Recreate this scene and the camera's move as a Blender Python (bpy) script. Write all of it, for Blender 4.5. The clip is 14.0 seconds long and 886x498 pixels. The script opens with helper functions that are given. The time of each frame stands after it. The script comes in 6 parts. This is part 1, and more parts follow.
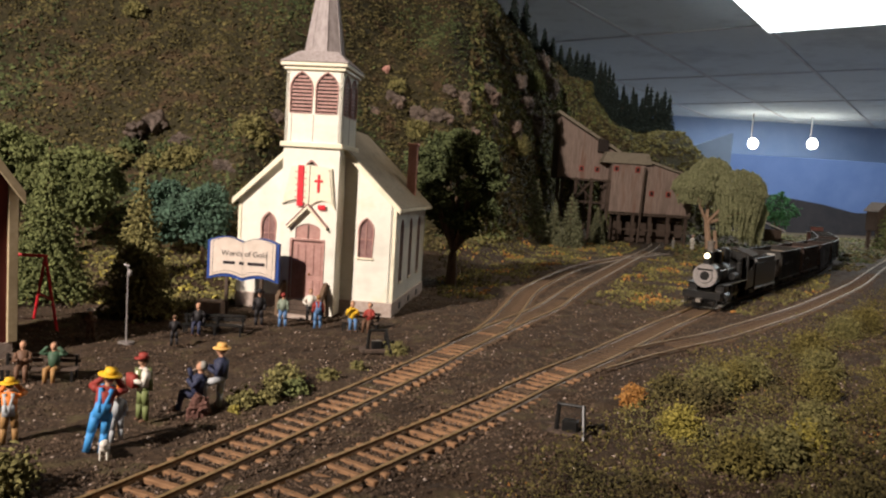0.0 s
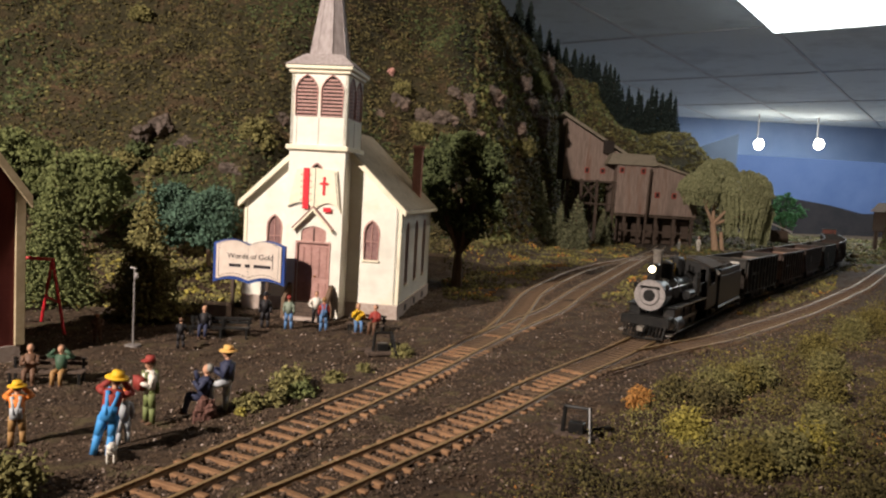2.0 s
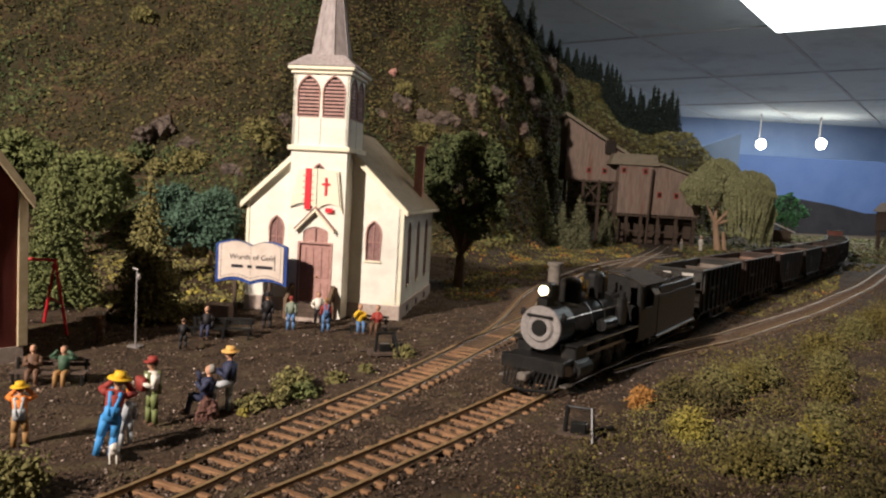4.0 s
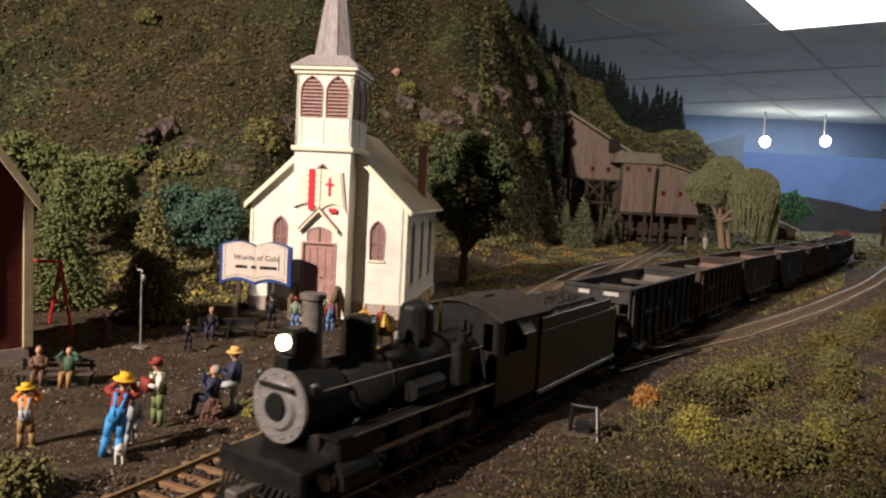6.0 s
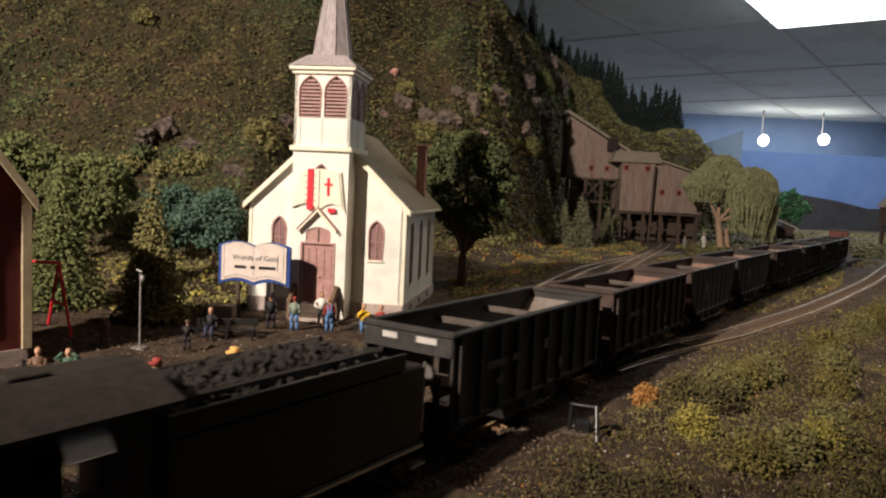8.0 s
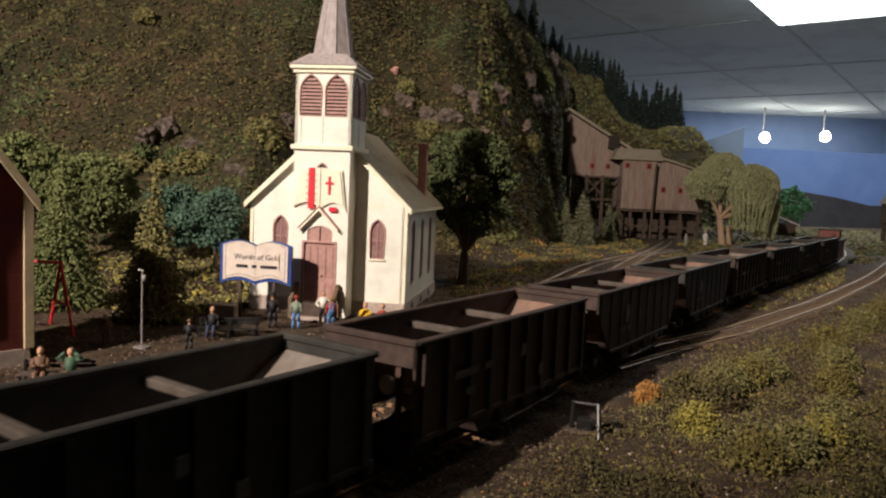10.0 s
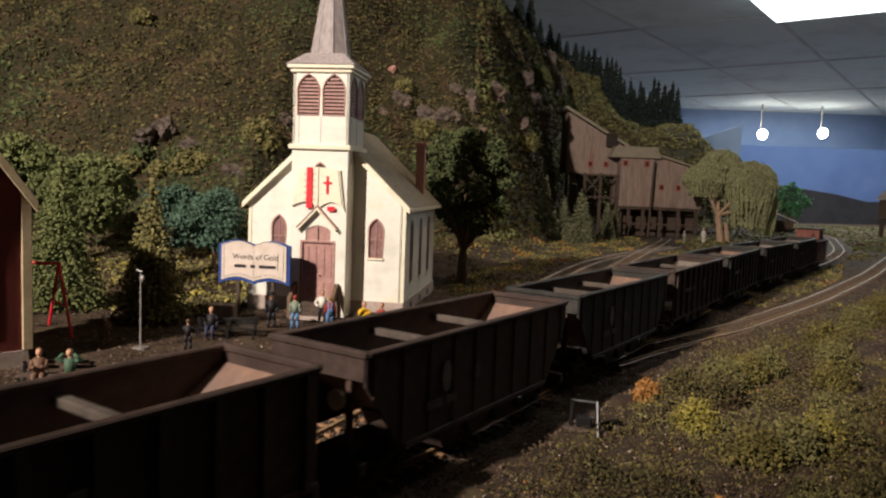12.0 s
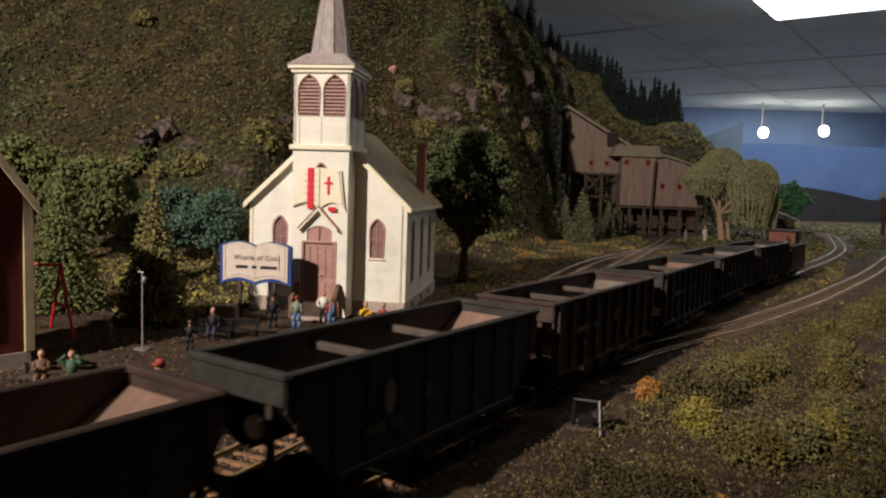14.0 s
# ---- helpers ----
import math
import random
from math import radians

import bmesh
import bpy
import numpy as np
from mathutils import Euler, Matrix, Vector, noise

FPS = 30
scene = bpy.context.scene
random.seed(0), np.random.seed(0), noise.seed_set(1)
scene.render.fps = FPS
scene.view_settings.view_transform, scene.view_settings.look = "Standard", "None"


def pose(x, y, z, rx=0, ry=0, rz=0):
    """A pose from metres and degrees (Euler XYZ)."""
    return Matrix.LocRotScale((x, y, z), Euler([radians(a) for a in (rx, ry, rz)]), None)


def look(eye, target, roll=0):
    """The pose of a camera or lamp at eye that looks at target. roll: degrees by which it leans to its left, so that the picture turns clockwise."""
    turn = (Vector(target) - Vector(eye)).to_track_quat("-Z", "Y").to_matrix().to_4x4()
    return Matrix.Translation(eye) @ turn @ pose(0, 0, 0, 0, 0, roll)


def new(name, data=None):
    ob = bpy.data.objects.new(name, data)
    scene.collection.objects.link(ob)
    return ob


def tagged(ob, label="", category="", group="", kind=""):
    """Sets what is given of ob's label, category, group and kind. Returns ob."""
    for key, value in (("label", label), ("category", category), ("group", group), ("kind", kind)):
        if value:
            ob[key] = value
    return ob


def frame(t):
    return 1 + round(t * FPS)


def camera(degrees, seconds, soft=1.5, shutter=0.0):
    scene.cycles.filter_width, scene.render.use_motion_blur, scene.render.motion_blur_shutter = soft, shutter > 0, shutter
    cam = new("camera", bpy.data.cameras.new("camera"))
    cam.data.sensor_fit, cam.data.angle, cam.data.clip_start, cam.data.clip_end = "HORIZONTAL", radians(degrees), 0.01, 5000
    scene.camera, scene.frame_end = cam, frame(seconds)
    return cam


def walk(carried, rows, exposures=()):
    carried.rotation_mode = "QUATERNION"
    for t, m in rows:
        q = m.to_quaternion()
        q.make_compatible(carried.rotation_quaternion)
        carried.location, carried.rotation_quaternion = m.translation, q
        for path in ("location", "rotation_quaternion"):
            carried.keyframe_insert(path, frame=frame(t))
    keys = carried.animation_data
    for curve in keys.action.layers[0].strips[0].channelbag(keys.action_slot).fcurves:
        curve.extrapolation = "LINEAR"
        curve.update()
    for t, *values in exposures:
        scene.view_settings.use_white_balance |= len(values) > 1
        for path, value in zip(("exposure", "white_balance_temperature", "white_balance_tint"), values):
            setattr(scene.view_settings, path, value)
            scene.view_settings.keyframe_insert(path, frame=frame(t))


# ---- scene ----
# A model railway in 1:87, seen from nine centimetres above its ground. Metres; y runs away from the camera.
EYE = 0.0908
cam = camera(63.4, 14.0, soft=2.2, shutter=0.5)
walk(cam, [
    (0.0, pose(0, 0, EYE, 85.252, -3.565, -0.025)),
    (0.5, pose(0, 0, EYE, 85.245, -3.462, 0.016)),
    (1.0, pose(0, 0, EYE, 85.277, -3.381, 0.153)),
    (1.5, pose(0, 0, EYE, 85.312, -3.366, 0.276)),
    (2.0, pose(0, 0, EYE, 85.395, -3.356, 0.398)),
    (2.5, pose(0, 0, EYE, 85.446, -3.420, 0.453)),
    (3.0, pose(0, 0, EYE, 85.466, -3.370, 0.452)),
    (5.5, pose(0, 0, EYE, 85.327, -3.013, 0.766)),
    (6.0, pose(0, 0, EYE, 85.365, -2.923, 0.832)),
    (6.5, pose(0, 0, EYE, 85.393, -2.865, 0.865)),
    (7.0, pose(0, 0, EYE, 85.376, -2.853, 0.827)),
    (7.5, pose(0, 0, EYE, 85.360, -2.820, 0.768)),
    (8.0, pose(0, 0, EYE, 85.340, -2.743, 0.731)),
    (10.5, pose(0, 0, EYE, 85.193, -2.456, 0.817)),
    (11.0, pose(0, 0, EYE, 85.175, -2.333, 0.753)),
    (11.5, pose(0, 0, EYE, 85.120, -2.221, 0.689)),
    (12.0, pose(0, 0, EYE, 85.117, -2.198, 0.675)),
    (12.5, pose(0, 0, EYE, 85.096, -2.151, 0.750)),
    (13.0, pose(0, 0, EYE, 85.037, -2.061, 0.795)),
    (13.5, pose(0, 0, EYE, 85.084, -1.977, 0.711)),
    (14.0, pose(0, 0, EYE, 85.101, -1.925, 0.753)),
], exposures=[(0.0, 0.0), (8.0, 0.0), (11.0, -0.12), (13.5, -0.10), (14.0, -0.42)])

# ---------- light ----------
world = bpy.data.worlds.new("room_air")
scene.world = world
world.use_nodes = True
world.node_tree.nodes["Background"].inputs[0].default_value = (0.75, 0.85, 1.0, 1)
world.node_tree.nodes["Background"].inputs[1].default_value = 0.03


def lamp(name, kind, eye, target, energy, colour, **more):
    data = bpy.data.lights.new(name, kind)
    data.energy, data.color = energy, colour
    if kind == "SPOT":
        data.spot_size, data.spot_blend, data.shadow_soft_size = radians(more["cone"]), 0.6, more["size"]
    if kind == "AREA":
        data.shape, data.size, data.size_y = "RECTANGLE", more["size"], more["size_y"]
    ob = new(name, data)
    ob.matrix_world = look(eye, target)
    return ob


lamp("layout_spotlight", "SPOT", (-0.79, -0.60, 0.78), (-0.075, 0.75, 0.185), 162, (1.0, 0.865, 0.76), cone=50, size=0.02)
lamp("ceiling_panel_light", "AREA", (1.5, 2.4, 0.84), (1.5, 2.4, 0), 9, (0.86, 0.95, 1.0), size=1.2, size_y=1.2)
lamp("room_light", "AREA", (0.22, 0.42, 0.87), (0.24, 0.45, 0), 0.70, (1.0, 0.78, 0.55), size=0.25, size_y=0.25)
# Unseen spot added to brighten the meadow behind the church.
lamp("meadow_fill_light", "SPOT", (0.30, 0.68, 0.87), (0.11, 0.88, 0), 8, (1.0, 0.82, 0.60), cone=62, size=0.03)
# Added unseen lamp past the backdrop; its floor bounce lifts the ceiling and far wall.
lamp("ceiling_bounce_fill", "AREA", (2.8, 5.1, 0.87), (2.8, 5.1, 0), 28, (0.80, 0.93, 1.0), size=1.6, size_y=2.4)

for bx, bz in ((2.6276, 0.6466), (3.1374, 0.6766)):
    data = bpy.data.lights.new("far_spot_bulb", "POINT")
    data.energy, data.color, data.shadow_soft_size = 0.6, (1.0, 0.93, 0.82), 0.03
    new("far_spot_bulb", data).location = (bx, 6.11, bz)

# ---------- materials ----------
def surf(name, a, b, scale=300.0, rough=0.8, metal=0.0, bump=0.3, c=None, spots=0.62, depth=0.0004, stretch=(1, 1, 1), island=0.0, spec=0.3):
    """A surface of two tones in a coarse and a fine grain, with spots of a third tone. scale: grains per metre."""
    m = bpy.data.materials.new(name)
    m.use_nodes = True
    nt = m.node_tree
    n, l = nt.nodes, nt.links
    s = n["Principled BSDF"]
    s.inputs["Roughness"].default_value, s.inputs["Metallic"].default_value = rough, metal
    s.inputs["Specular IOR Level"].default_value = spec
    co = n.new("ShaderNodeTexCoord")
    mp = n.new("ShaderNodeMapping")
    mp.inputs["Scale"].default_value = stretch
    l.new(co.outputs["Object"], mp.inputs["Vector"])

    def grain(k, detail):
        t = n.new("ShaderNodeTexNoise")
        t.inputs["Scale"].default_value, t.inputs["Detail"].default_value, t.inputs["Roughness"].default_value = k, detail, 0.65
        l.new(mp.outputs[0], t.inputs["Vector"])
        return t.outputs["Fac"]

    def ramp(f, lo, hi):
        r = n.new("ShaderNodeMapRange")
        r.inputs["From Min"].default_value, r.inputs["From Max"].default_value = lo, hi
        l.new(f, r.inputs["Value"])
        return r.outputs["Result"]

    def mix(f, x, y):
        k = n.new("ShaderNodeMix")
        k.data_type = "RGBA"
        l.new(f, k.inputs["Factor"])
        for sock, v in ((k.inputs["A"], x), (k.inputs["B"], y)):
            if isinstance(v, tuple):
                sock.default_value = (*v, 1)
            else:
                l.new(v, sock)
        return k.outputs["Result"]

    fine, coarse = grain(scale, 6), grain(scale * 0.13, 3)
    col = mix(ramp(fine, 0.35, 0.65), a, b)
    if c:
        col = mix(ramp(coarse, spots - 0.06, spots + 0.08), col, c)
    dull = tuple(v * 0.72 for v in a)
    half = n.new("ShaderNodeMath")
    half.operation, half.inputs[1].default_value = "MULTIPLY", 0.6
    l.new(ramp(coarse, 0.5, 0.3), half.inputs[0])
    half.use_clamp = True
    col = mix(half.outputs[0], col, dull)
    if island:
        g = n.new("ShaderNodeNewGeometry")
        hs = n.new("ShaderNodeHueSaturation")
        v = n.new("ShaderNodeMapRange")
        v.inputs["To Min"].default_value, v.inputs["To Max"].default_value = 1 - island, 1 + island
        l.new(g.outputs["Random Per Island"], v.inputs["Value"])
        l.new(v.outputs["Result"], hs.inputs["Value"])
        l.new(col, hs.inputs["Color"])
        col = hs.outputs["Color"]
    l.new(col, s.inputs["Base Color"])
    if bump:
        bp = n.new("ShaderNodeBump")
        bp.inputs["Strength"].default_value, bp.inputs["Distance"].default_value = bump, depth
        l.new(fine, bp.inputs["Height"])
        l.new(bp.outputs[0], s.inputs["Normal"])
    return m


def glow(name, colour, strength):
    m = surf(name, colour, colour, bump=0)
    s = m.node_tree.nodes["Principled BSDF"]
    s.inputs["Emission Color"].default_value, s.inputs["Emission Strength"].default_value = (*colour, 1), strength
    return m


HILLSOIL = surf("hill_soil", (0.026, 0.023, 0.011), (0.062, 0.053, 0.024), 260, 0.95, bump=1.0, c=(0.07, 0.048, 0.025), spots=0.58, depth=0.003)
DIRT = surf("dirt", (0.031, 0.019, 0.011), (0.074, 0.047, 0.028), 520, 0.95, bump=1.0, c=(0.085, 0.066, 0.032), spots=0.6, depth=0.0012)
GRAVEL = surf("gravel", (0.045, 0.030, 0.021), (0.165, 0.112, 0.078), 300, 0.9, bump=0.5, island=0.55)
RAIL = surf("rusty_rail", (0.11, 0.058, 0.026), (0.19, 0.105, 0.045), 900, 0.45, 0.6, 0.3)
RAILTOP = surf("worn_railhead", (0.24, 0.165, 0.08), (0.37, 0.26, 0.135), 900, 0.55, 0.35, 0.1)
TIE = surf("brown_tie", (0.17, 0.09, 0.047), (0.32, 0.18, 0.092), 700, 0.85, bump=0.5, stretch=(0.2, 2, 1))
OLDTIE = surf("weathered_dark_tie", (0.060, 0.038, 0.023), (0.125, 0.079, 0.047), 700, 0.9, bump=0.5, stretch=(0.2, 2, 1))
LEAFHILL = surf("hill_turf", (0.046, 0.040, 0.016), (0.140, 0.116, 0.045), 260, 0.95, bump=0.4, c=(0.085, 0.055, 0.03), spots=0.57, island=0.6)
LEAFGRN = surf("green_foliage", (0.080, 0.098, 0.036), (0.17, 0.185, 0.068), 300, 0.95, bump=0.3, island=0.35)
LEAFBLUE = surf("bluegreen_foliage", (0.045, 0.085, 0.06), (0.09, 0.15, 0.10), 300, 0.95, bump=0.3, island=0.45)
LEAFOLIVE = surf("olive_foliage", (0.12, 0.112, 0.042), (0.21, 0.185, 0.07), 300, 0.95, bump=0.3, island=0.4)
LEAFMOSS = surf("moss_foliage", (0.095, 0.078, 0.024), (0.205, 0.172, 0.050), 300, 0.95, bump=0.3, island=0.5)
LEAFYEL = surf("yellow_foliage", (0.22, 0.185, 0.04), (0.33, 0.28, 0.065), 300, 0.95, bump=0.3, island=0.4)
LEAFRUST = surf("rust_foliage", (0.30, 0.13, 0.03), (0.42, 0.22, 0.07), 300, 0.95, bump=0.3, island=0.45)
LEAFDARK = surf("dark_foliage", (0.042, 0.056, 0.024), (0.10, 0.118, 0.045), 300, 0.95, bump=0.3, island=0.45)
BARK = surf("bark", (0.11, 0.07, 0.045), (0.20, 0.13, 0.085), 500, 0.9, bump=0.6, stretch=(2, 2, 0.3))
PALEBARK = surf("pale_bark", (0.36, 0.23, 0.15), (0.50, 0.34, 0.23), 300, 0.9, bump=0.5, stretch=(2, 2, 0.3))
STUMP = surf("reddish_stump", (0.10, 0.048, 0.038), (0.19, 0.095, 0.075), 500, 0.9, bump=0.7)
ROCK = surf("rock", (0.085, 0.066, 0.055), (0.20, 0.155, 0.13), 130, 0.9, bump=1.0, c=(0.21, 0.145, 0.115), spots=0.58, depth=0.006)
CREAM = surf("cream_clapboard", (0.83, 0.80, 0.70), (0.87, 0.845, 0.75), 260, 0.55, bump=0.12, c=(0.82, 0.76, 0.60), spots=0.64)
CREAMTRIM = surf("cream_trim", (0.80, 0.73, 0.55), (0.86, 0.80, 0.63), 300, 0.5, bump=0.1)
ROOFGREY = surf("roof_shingle", (0.205, 0.175, 0.13), (0.31, 0.265, 0.20), 500, 0.8, bump=0.5, stretch=(1, 1, 3))
SLATE = surf("spire_slate", (0.27, 0.23, 0.225), (0.42, 0.37, 0.36), 420, 0.7, bump=0.4, stretch=(1, 1, 0.35))
MAUVE = surf("mauve_paint", (0.36, 0.19, 0.165), (0.46, 0.27, 0.235), 300, 0.6, bump=0.2)
DARKGAP = surf("dark_opening", (0.02, 0.014, 0.012), (0.035, 0.025, 0.02), 300, 0.5, bump=0)
STONE = surf("foundation_stone", (0.36, 0.28, 0.24), (0.46, 0.38, 0.33), 400, 0.85, bump=0.5)
BRICK = surf("brick", (0.46, 0.22, 0.18), (0.62, 0.35, 0.30), 700, 0.85, bump=0.5)
RED = surf("red_paint", (0.62, 0.015, 0.03), (0.70, 0.03, 0.045), 400, 0.5, bump=0.1)
BARNRED = surf("barn_red", (0.13, 0.027, 0.022), (0.18, 0.04, 0.032), 300, 0.7, bump=0.2, stretch=(1, 1, 0.2))
DULLRED = surf("faded_red_paint", (0.30, 0.05, 0.04), (0.38, 0.08, 0.06), 200, 0.7, bump=0.1)
BARNTRIM = surf("barn_trim", (0.42, 0.33, 0.20), (0.52, 0.42, 0.27), 300, 0.7, bump=0.2)
SIGNWHITE = surf("sign_page", (0.62, 0.52, 0.44), (0.70, 0.60, 0.52), 200, 0.55, bump=0.05)
SIGNBLUE = surf("sign_blue", (0.02, 0.05, 0.22), (0.03, 0.08, 0.30), 300, 0.45, bump=0.05)
INK = surf("dark_ink", (0.012, 0.01, 0.016), (0.022, 0.016, 0.02), 300, 0.7, bump=0)
BLACKIRON = surf("black_locomotive_paint", (0.009, 0.009, 0.009), (0.018, 0.017, 0.016), 400, 0.36, 0.0, 0.15, c=(0.030, 0.023, 0.018), spots=0.64, spec=0.32)
GREYIRON = surf("graphite_paint", (0.24, 0.22, 0.21), (0.34, 0.31, 0.30), 600, 0.5, 0.4, 0.2)
STEEL = surf("bright_steel", (0.40, 0.37, 0.33), (0.55, 0.50, 0.45), 600, 0.35, 0.8, 0.1)
STACK = surf("dusty_stack", (0.11, 0.095, 0.08), (0.19, 0.165, 0.14), 500, 0.75, bump=0.2)
BRASS = surf("brass", (0.70, 0.45, 0.10), (0.80, 0.55, 0.16), 600, 0.25, 1.0, 0.05)
HOPPER = surf("weathered_black_hopper", (0.023, 0.0215, 0.019), (0.047, 0.043, 0.038), 260, 0.7, 0.0, 0.2, c=(0.06, 0.042, 0.03), spots=0.6)
HOPPERRED = surf("weathered_brown_hopper", (0.036, 0.0235, 0.019), (0.068, 0.043, 0.034), 260, 0.7, 0.0, 0.2, c=(0.08, 0.046, 0.032), spots=0.6)
RUSTIN = surf("rusty_hopper_inside", (0.20, 0.115, 0.08), (0.32, 0.19, 0.135), 200, 0.85, 0.0, 0.3, c=(0.16, 0.11, 0.09), spots=0.55)
DUSTIN = surf("dusty_hopper_inside", (0.17, 0.14, 0.12), (0.27, 0.23, 0.20), 200, 0.85, 0.0, 0.3, c=(0.14, 0.11, 0.09), spots=0.55)
FADED = surf("faded_lettering", (0.075, 0.068, 0.06), (0.13, 0.12, 0.105), 500, 0.8, bump=0)
BRACE = surf("dusty_brace", (0.06, 0.047, 0.038), (0.11, 0.088, 0.072), 300, 0.85, bump=0.2)
LETTER = surf("white_lettering", (0.42, 0.39, 0.35), (0.52, 0.49, 0.45), 500, 0.7, bump=0)
COAL = surf("coal", (0.016, 0.013, 0.011), (0.042, 0.033, 0.026), 900, 0.6, bump=0.9, depth=0.001)
ROOFDARK = surf("dusty_black_roof", (0.022, 0.017, 0.013), (0.044, 0.034, 0.026), 500, 0.85, bump=0.3)
CABOOSE = surf("caboose_red", (0.15, 0.05, 0.04), (0.21, 0.08, 0.06), 260, 0.7, bump=0.2)
MINEWALL = surf("weathered_tin_wall", (0.20, 0.145, 0.12), (0.31, 0.23, 0.19), 90, 0.75, bump=0.3, c=(0.20, 0.11, 0.08), spots=0.63, stretch=(3, 3, 0.4))
TIMBER = surf("dark_timber", (0.06, 0.042, 0.032), (0.11, 0.078, 0.06), 300, 0.9, bump=0.4, stretch=(2, 2, 0.3))
GRIDMETAL = surf("ceiling_grid_metal", (0.64, 0.68, 0.70), (0.70, 0.74, 0.76), 30, 0.7, bump=0)
CEIL = surf("ceiling_tile", (0.76, 0.85, 0.88), (0.80, 0.89, 0.92), 30, 0.9, bump=0.1)
SKYBOARD = surf("blue_backdrop", (0.085, 0.14, 0.30), (0.11, 0.17, 0.35), 6, 0.8, bump=0)
BOARDEND = surf("greyed_backdrop", (0.11, 0.145, 0.205), (0.14, 0.18, 0.25), 6, 0.8, bump=0)
FARWALL = surf("room_wall", (0.23, 0.33, 0.55), (0.27, 0.37, 0.59), 5, 0.8, bump=0)
FARHILL = surf("painted_far_hill", (0.022, 0.02, 0.024), (0.036, 0.032, 0.034), 14, 0.9, bump=0)
HEADLIGHT = glow("headlight_glow", (1.0, 0.84, 0.55), 7)
BULB = glow("bulb_glow", (1.0, 0.93, 0.80), 28)
PANEL = glow("light_panel", (0.90, 0.98, 1.0), 4.2)


# ---------- mesh tools ----------
def part(name, bm, material, parent=None, label=""):
    me = bpy.data.meshes.new(name)
    bm.to_mesh(me)
    bm.free()
    me.materials.append(material)
    ob = new(name, me)
    ob.parent = parent
    if label:
        ob["label"] = label
    return ob


def empty(name, m, label, category, group="", kind=""):
    ob = new(name)
    ob.empty_display_size = 0.005
    ob.matrix_basis = m
    return tagged(ob, label, category, group, kind)


def box(bm, x0, x1, y0, y1, z0, z1, bevel=0.0):
    r = bmesh.ops.create_cube(bm, size=1)
    for v in r["verts"]:
        v.co = Vector((x0 + (v.co.x + 0.5) * (x1 - x0), y0 + (v.co.y + 0.5) * (y1 - y0), z0 + (v.co.z + 0.5) * (z1 - z0)))
    if bevel:
        es = {e for v in r["verts"] for e in v.link_edges}
        bmesh.ops.bevel(bm, geom=list(es), offset=bevel, segments=1, affect="EDGES")
    return bm


def rod(bm, a, b, r0, r1=None, n=10):
    a, b = Vector(a), Vector(b)
    d = b - a
    m = Matrix.Translation((a + b) / 2) @ d.to_track_quat("Z", "Y").to_matrix().to_4x4()
    bmesh.ops.create_cone(bm, cap_ends=True, segments=n, radius1=r0, radius2=r0 if r1 is None else r1, depth=d.length, matrix=m)
    return bm


def ball(bm, c, r, squash=(1, 1, 1), n=8):
    m = Matrix.Translation(c) @ Matrix.Diagonal((*squash, 1))
    bmesh.ops.create_uvsphere(bm, u_segments=n + 2, v_segments=n, radius=r, matrix=m)
    return bm


def prism(bm, pts, y0, y1):
    """A polygon in x and z, drawn out along y."""
    f = [bm.verts.new((x, y0, z)) for x, z in pts]
    g = [bm.verts.new((x, y1, z)) for x, z in pts]
    k = len(pts)
    bm.faces.new(f)
    bm.faces.new(g[::-1])
    for i in range(k):
        bm.faces.new((f[i], g[i], g[(i + 1) % k], f[(i + 1) % k]))
    bmesh.ops.recalc_face_normals(bm, faces=bm.faces)
    return bm


def B():
    return bmesh.new()


ICO = None
rng = np.random.default_rng(5)


def lumps(name, centres, sizes, material, flat=1.0, jitter=0.35, coarse=False):
    """Many small ragged lumps in one mesh."""
    global ICO
    if ICO is None:
        bm = B()
        bmesh.ops.create_icosphere(bm, subdivisions=1, radius=1)
        bm.verts.ensure_lookup_table()
        ICO = (np.array([v.co[:] for v in bm.verts]), np.array([[v.index for v in f.verts] for f in bm.faces]))
        bm.free()
    base, tri = ICO
    if coarse:
        base, tri = np.array([(1, 0, 0), (-1, 0, 0), (0, 1, 0), (0, -1, 0), (0, 0, 1), (0, 0, -1)], float), np.array([(0, 2, 4), (2, 1, 4), (1, 3, 4), (3, 0, 4), (2, 0, 5), (1, 2, 5), (3, 1, 5), (0, 3, 5)])
    c = np.asarray(centres, float)
    k = len(c)
    s = np.broadcast_to(np.asarray(sizes, float).reshape(-1, 1, 1), (k, 1, 1))
    q = rng.normal(size=(k, 4))
    q /= np.linalg.norm(q, axis=1)[:, None]
    w, x, y, z = q.T
    rot = np.stack([np.stack([1 - 2 * (y * y + z * z), 2 * (x * y - z * w), 2 * (x * z + y * w)], -1),
                    np.stack([2 * (x * y + z * w), 1 - 2 * (x * x + z * z), 2 * (y * z - x * w)], -1),
                    np.stack([2 * (x * z - y * w), 2 * (y * z + x * w), 1 - 2 * (x * x + y * y)], -1)], 1)
    v = base[None] * (1 + jitter * rng.normal(size=(k, len(base), 1))) * np.array([1, 0.75, 0.6])
    v = np.einsum("kij,knj->kni", rot, v) * s
    v[:, :, 2] *= flat
    v += c[:, None]
    f = tri[None] + (np.arange(k) * len(base))[:, None, None]
    me = bpy.data.meshes.new(name)
    me.from_pydata(v.reshape(-1, 3), [], f.reshape(-1, 3))
    me.materials.append(material)
    return me


# ---------- ground and hill ----------
def curve1(xs, ys):
    return lambda x: np.interp(x, xs, ys)


